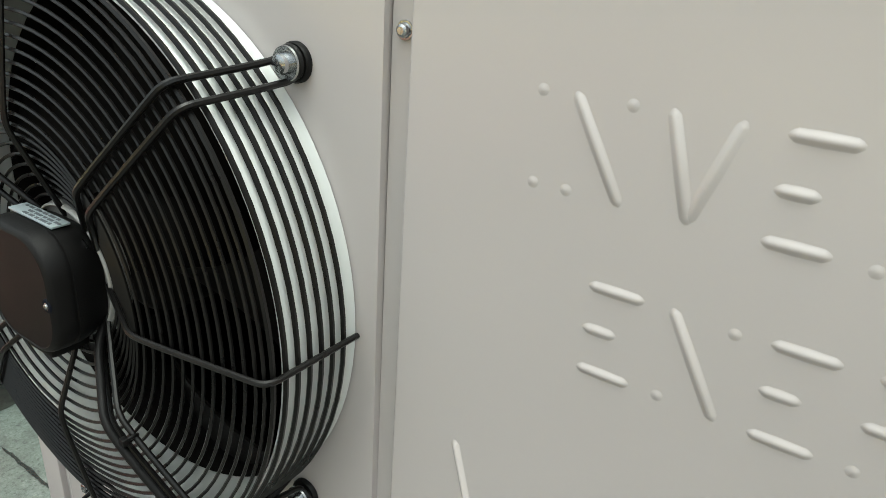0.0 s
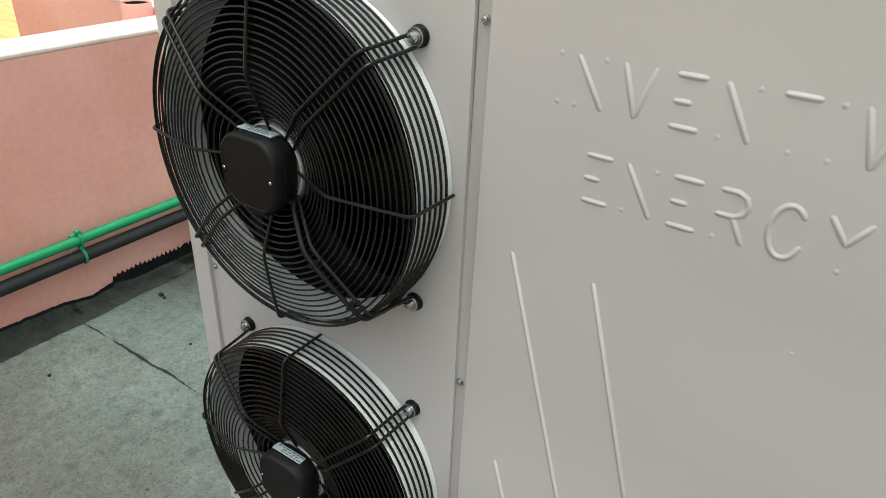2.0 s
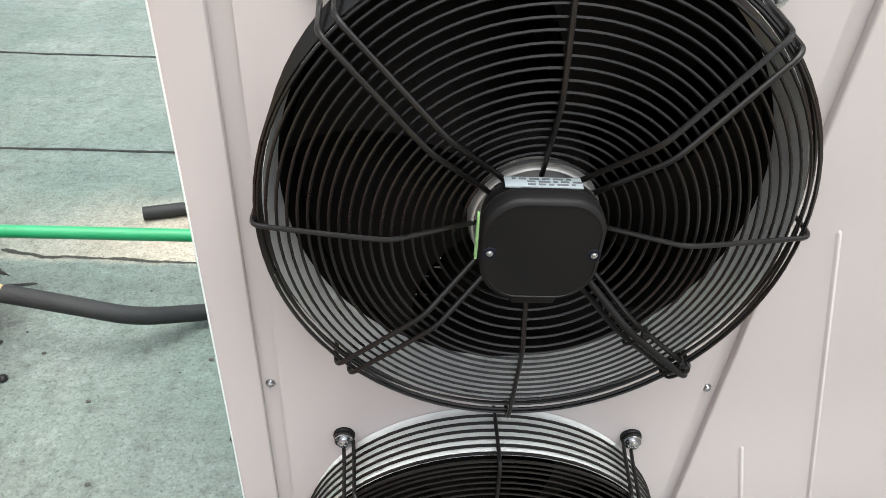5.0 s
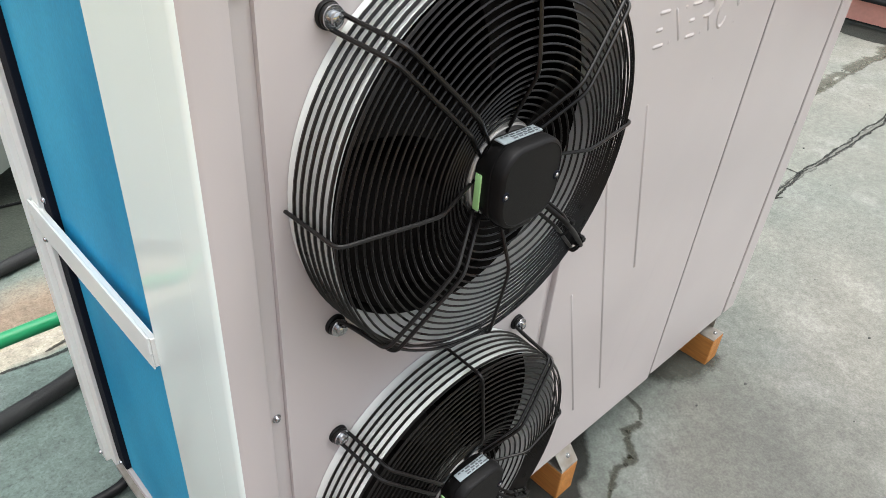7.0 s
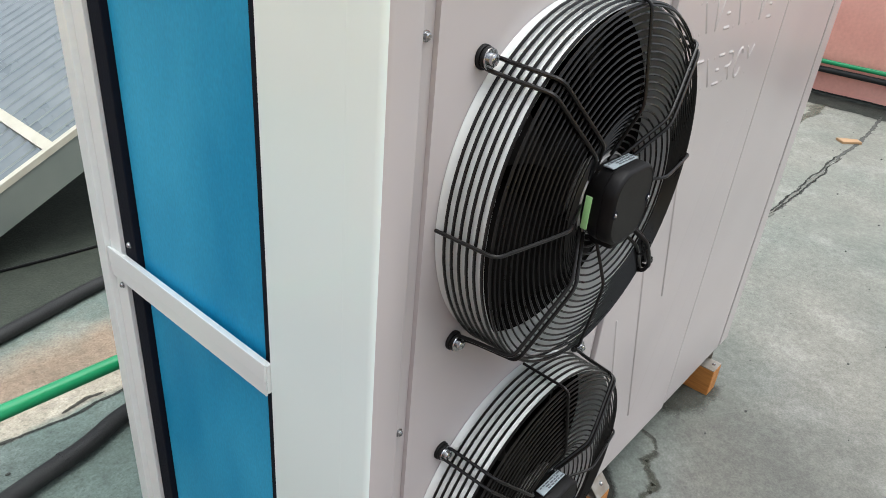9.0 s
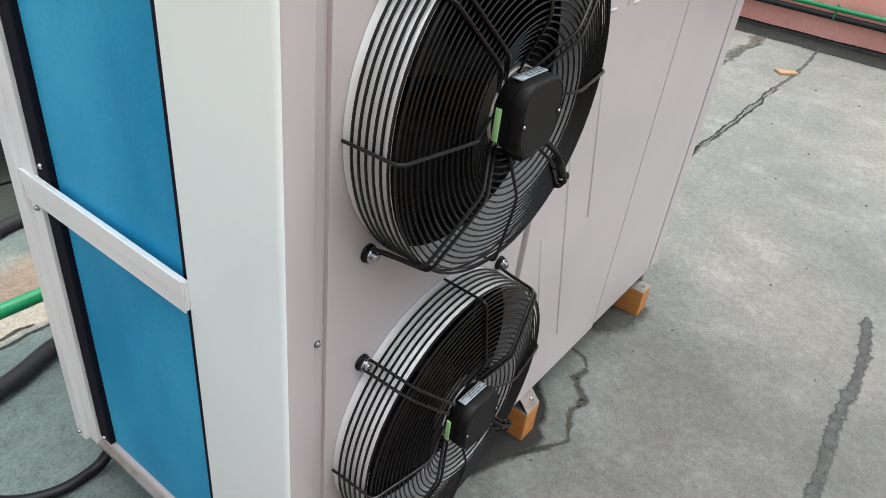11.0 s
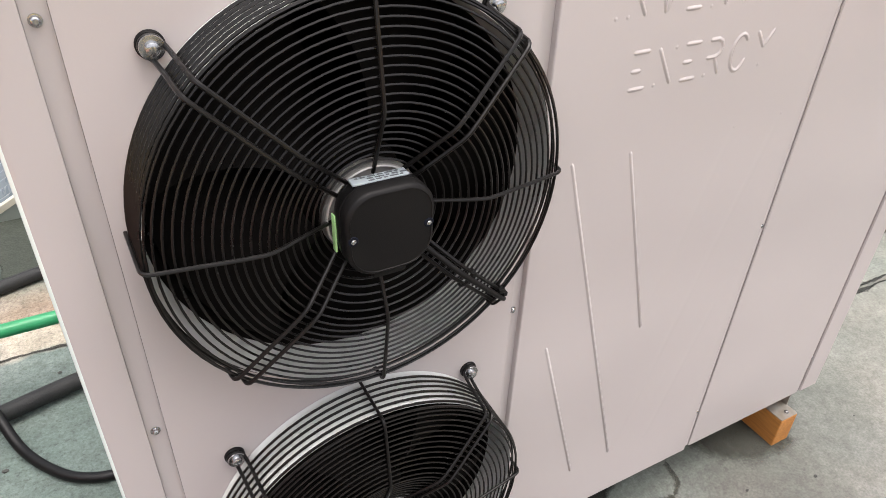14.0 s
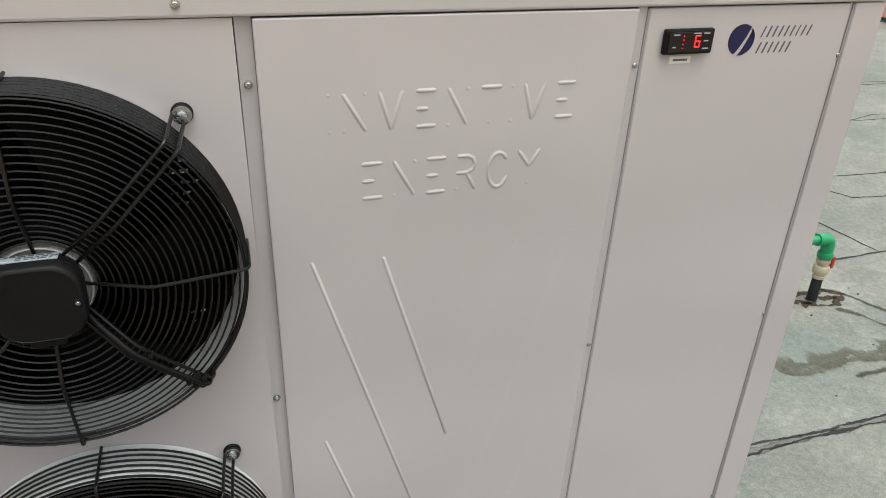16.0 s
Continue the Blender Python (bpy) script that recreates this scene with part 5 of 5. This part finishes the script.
part("branch_pipe", tubed([(xg, 0.836, zb), (xg + 0.06, 0.832, 0.203), (xg + 0.19, 0.818, 0.203), (xg + 0.275, 0.812, 0.203)], [0.0235, 0.0215, 0.0205, 0.0205], 14), GREEN, low, smooth=True)
socket(low, (xg + 0.205, 0.817, 0.204), (xg + 0.270, 0.812, 0.203), 0.0265)
part("thread", tubed([(xg + 0.268, 0.812, 0.203), (xg + 0.288, 0.8105, 0.203)], 0.0215, 14), ZINC, low, "bright threaded nipple", smooth=True)
part("drain_elbow", tubed(rounded([(xg + 0.085, 0.892, 0.222), (xg + 0.175, 0.885, 0.236), (xg + 0.205, 0.880, 0.236), (xg + 0.232, 0.826, 0.210)], 0.015, 4), 0.0110, 12), GREEN, low, smooth=True)
socket(low, (xg + 0.196, 0.890, 0.238), (xg + 0.226, 0.842, 0.216), 0.0165)
part("nut", tubed([(xg + 0.140, 0.888, 0.2305), (xg + 0.154, 0.887, 0.2330)], 0.0150, 6), RUBBER, low, "small black nut")
part("brass_union", tubed([(xg + 0.285, 0.811, 0.203), (xg + 0.305, 0.803, 0.202), (xg + 0.3055, 0.8028, 0.202), (xg + 0.340, 0.790, 0.200)], [0.0235, 0.0235, 0.0195, 0.0185], 8), BRASS, low, "brass hexagonal pipe union")
part("drain_tap", tubed(rounded([(xg + 0.120, 0.880, 0.195), (xg + 0.126, 0.850, 0.12), (xg + 0.130, 0.835, 0.045)], 0.02, 4), [0.0085] * 5 + [0.0085, 0.015], 10), OLDTAP, low, "small stained drain tap", smooth=True)
part("drain_tap", tubed(rounded([(xg + 0.245, 0.828, 0.185), (xg + 0.240, 0.842, 0.11), (xg + 0.228, 0.858, 0.06)], 0.02, 4), 0.0085, 10), OLDTAP, low, "thin stained drain stub", smooth=True)
part("tap_link", tubed([(xg + 0.132, 0.835, 0.06), (xg + 0.228, 0.858, 0.062)], 0.0065, 8), RUBBER, low, smooth=True)
part("tap_foot", tubed([(xg + 0.130, 0.835, 0.0), (xg + 0.130, 0.835, 0.05)], [0.020, 0.015], 10), RUBBER, low, smooth=True)
part("tape_band", tubed([(xg + 0.136, 1.0243, 0.222), (xg + 0.150, 1.0242, 0.222)], 0.0200, 14), RUBBER, run, "black tape round the pipe")
hose = thing("insulated_hose", (-1.0, 0.75, 0.0), "black foam-insulated hose running from the brass union over the roof", "hose")
part("insulation", tubed(rounded([(xg + 0.338, 0.791, 0.200), (-0.93, 0.775, 0.180), (-0.79, 0.795, 0.125), (-0.67, 0.905, 0.045), (-0.60, 0.938, 0.031), (-0.454, 0.975, 0.030), (-0.30, 1.005, 0.030), (-0.21, 1.045, 0.030), (0.1, 1.10, 0.030)], 0.12, 8), 0.0235, 16), RUBBER, hose, smooth=True)
for p, q in (((-0.372, 0.992, 0.0302), (-0.364, 0.9935, 0.0302)),):
    part("seam_tape", tubed([p, q], 0.0248, 16), RUBBER, hose)
drain = thing("drain_hose", (-0.45, 0.66, 0.0), "thin black drain hose looping over the roof to the machine", "hose")
part("tube", tubed(rounded([(-0.640, 1.018, 0.195), (-0.635, 0.985, 0.11), (-0.612, 0.915, 0.068), (-0.575, 0.815, 0.016), (-0.53, 0.735, 0.014), (-0.472, 0.665, 0.014), (-0.40, 0.630, 0.014), (-0.315, 0.632, 0.016), (-0.27, 0.64, 0.05), (-0.255, 0.64, Z0)], 0.07, 8), 0.0128, 12), HOSE, drain, smooth=True)
part("saddle", tubed([(-0.675, 1.0235, 0.2205), (-0.605, 1.0230, 0.2205)], 0.0215, 14), GREEN, drain, "green saddle fitting", smooth=True)
part("nipple", tubed([(-0.640, 1.021, 0.208), (-0.638, 1.005, 0.155)], 0.0150, 12), GREEN, drain, "green hose nipple", smooth=True)
old = thing("black_pipe", (-0.2, 1.62, 0.0), "black pipe lying on the roof in the collector's shade", "pipe")
part("tube", tubed(rounded([(-0.98, 1.42, 0.024), (-0.8, 1.47, 0.024), (-0.456, 1.575, 0.024), (-0.22, 1.625, 0.024), (0.03, 1.70, 0.024), (0.6, 1.78, 0.024)], 0.2, 8), 0.0225, 14), RUBBER, old, smooth=True)
cable = thing("black_cable", (0.0, 2.0, 0.0), "thin black cable lying on the roof by the collector", "cable")
part("wire", tubed(rounded([(-0.62, 2.10, 0.008), (-0.40, 2.045, 0.008), (-0.15, 2.018, 0.008), (0.16, 1.978, 0.008), (0.55, 1.97, 0.008), (0.9, 2.05, 0.008)], 0.15, 6), 0.0055, 8), HOSE, cable, smooth=True)
wall_pipes(5.35, -1, -5.0, 1.21, False)


def standpipe(x, y, bend):
    s = thing("standpipe", (x, y, 0), "short standpipe with green elbow, ivory union and black foot", "pipe")
    part("foot", tubed([(x, y, 0.0), (x, y, 0.105)], [0.021, 0.020], 14), RUBBER, s, "black insulated pipe foot", smooth=True)
    part("union", lathe(bmesh.new(), [(0.0, 0.104), (0.024, 0.104), (0.0245, 0.114), (0.021, 0.117), (0.021, 0.126), (0.029, 0.129), (0.0305, 0.134), (0.0305, 0.156), (0.028, 0.160), (0.021, 0.162), (0.021, 0.172), (0.0275, 0.175), (0.0275, 0.190), (0.022, 0.193), (0.021, 0.200), (0.0, 0.200)], "z", 18, (x, y, 0)), IVORY, s, "ivory threaded union", smooth=True)
    part("tag", boxed(x + 0.026, x + 0.040, y - 0.020, y - 0.004, 0.150, 0.200, 0.003), RED, s, "small red tag")
    part("elbow", tubed(rounded([(x, y, 0.198), (x, y, 0.275), (x + bend[0] * 0.06, y + bend[1] * 0.06, 0.278)], 0.035, 8), 0.0245, 16), GREEN, s, "green plastic elbow", smooth=True)
    part("collar", lathe(bmesh.new(), [(0.0, 0.196), (0.029, 0.196), (0.030, 0.200), (0.030, 0.216), (0.0285, 0.220), (0.0, 0.220)], "z", 18, (x, y, 0)), GREEN, s, smooth=True)
    part("pipe", tubed([(x + bend[0] * 0.055, y + bend[1] * 0.055, 0.278), (x + bend[0] * 0.5, y + bend[1] * 0.5, 0.27)], 0.0175, 14), GREEN, s, smooth=True)
    return s


standpipe(2.43, 0.954, (-1.0, 0.05))
# pipe cluster at the far parapet's end
clus = thing("valve_cluster", (5.00, 1.14, 0), "cluster of green fittings with ivory unions on a black foot", "pipe")
for dx, dy in ((0.0, 0.0), (-0.06, -0.05)):
    x, y = 5.03 + dx, 1.17 + dy
    part("foot", tubed([(x, y, 0.0), (x, y, 0.09)], 0.020, 12), RUBBER, clus, smooth=True)
    part("union", lathe(bmesh.new(), [(0.0, 0.09), (0.024, 0.09), (0.027, 0.11), (0.027, 0.15), (0.022, 0.155), (0.022, 0.20), (0.0, 0.20)], "z", 16, (x, y, 0)), IVORY, clus, smooth=True)
    part("elbow", tubed(rounded([(x, y, 0.20), (x, y, 0.262), (5.312, y, 0.262)], 0.03, 6), 0.0235, 14), GREEN, clus, smooth=True)

# split piece of wood on the roof
chip = bmesh.new()
box(chip, -0.080, 0.080, -0.046, 0.046, 0.0, 0.018, 0.003)
for v in chip.verts:
    v.co.x += 0.012 * noise.noise(v.co * 40)
    v.co.y *= 1.0 - 0.25 * (v.co.x / 0.15 + 0.5)
tagged(link("wood_offcut", chip, CHIP, at=pose(4.26, 0.335, 0.001, 0, 0, -48) @ Matrix.Scale(0.86, 4)), "pale split wood offcut lying on the roof", "wood")

# ---- solar collector behind the machine ----
col = thing("solar_collector", (0.0, 2.4, 0.0), "sloping glazed solar collector with grey metal casing", "solar panel")
SL = 0.52
ang = math.atan(SL)


def on_slope(x, y, d=0.0):
    """A point on the collector's face, d above it."""
    return Vector((x - d * math.sin(ang), y, 0.352 + SL * x + d * math.cos(ang)))


def slab(x0, x1, y0, y1, d0, d1):
    bm = bmesh.new()
    lower = [bm.verts.new(on_slope(x, y, d0)) for x, y in ((x0, y0), (x1, y0), (x1, y1), (x0, y1))]
    upper = [bm.verts.new(on_slope(x, y, d1)) for x, y in ((x0, y0), (x1, y0), (x1, y1), (x0, y1))]
    bm.faces.new(lower)
    bm.faces.new(upper)
    for k in range(4):
        bm.faces.new((lower[k], lower[(k + 1) % 4], upper[(k + 1) % 4], upper[k]))
    return bm


def corrugated(x0, x1, y0, y1, pitch=0.076, high=0.011):
    bm = bmesh.new()
    n = int((y1 - y0) / pitch * 10)
    rows = [[bm.verts.new(on_slope(x, y0 + (y1 - y0) * k / n, d - high * math.cos(2 * math.pi * k / 10))) for x, d in ((x0, -0.006), (x1, -0.006))] for k in range(n + 1)]
    for a, c in zip(rows, rows[1:]):
        bm.faces.new((a[0], a[1], c[1], c[0]))
    return bm


# Casing carried out of view to y 4.7 to keep light from beneath.
part("casing", slab(-0.64, 2.2, 2.0, 4.70, -0.135, -0.012), SHEET, col, "grey sheet-metal casing")
for xa, xb in ((-0.62, 0.085), (0.125, 1.15), (1.19, 2.18)):
    part("pane", corrugated(xa, xb, 2.022, 4.674), GLAZE, col, "blue-grey corrugated collector cover", smooth=True)
for xa, xb in ((-0.645, -0.605), (0.087, 0.123), (1.152, 1.188), (2.165, 2.205)):
    part("frame_bar", slab(xa, xb, 2.0, 4.70, -0.011, 0.008), CREAM, col, "aged cream frame bar")
for ya, yb in ((1.996, 2.020), (4.675, 4.705)):
    part("frame_bar", slab(-0.645, 2.205, ya, yb, -0.012, 0.010), CREAM, col)
for x in (-0.5, 1.9):
    for y in (2.15, 4.5):
        h = on_slope(x, y, -0.135).z
        if h > 0.02:
            part("leg", boxed(x - 0.02, x + 0.02, y - 0.02, y + 0.02, 0.0, h, 0.002), ZINC, col)
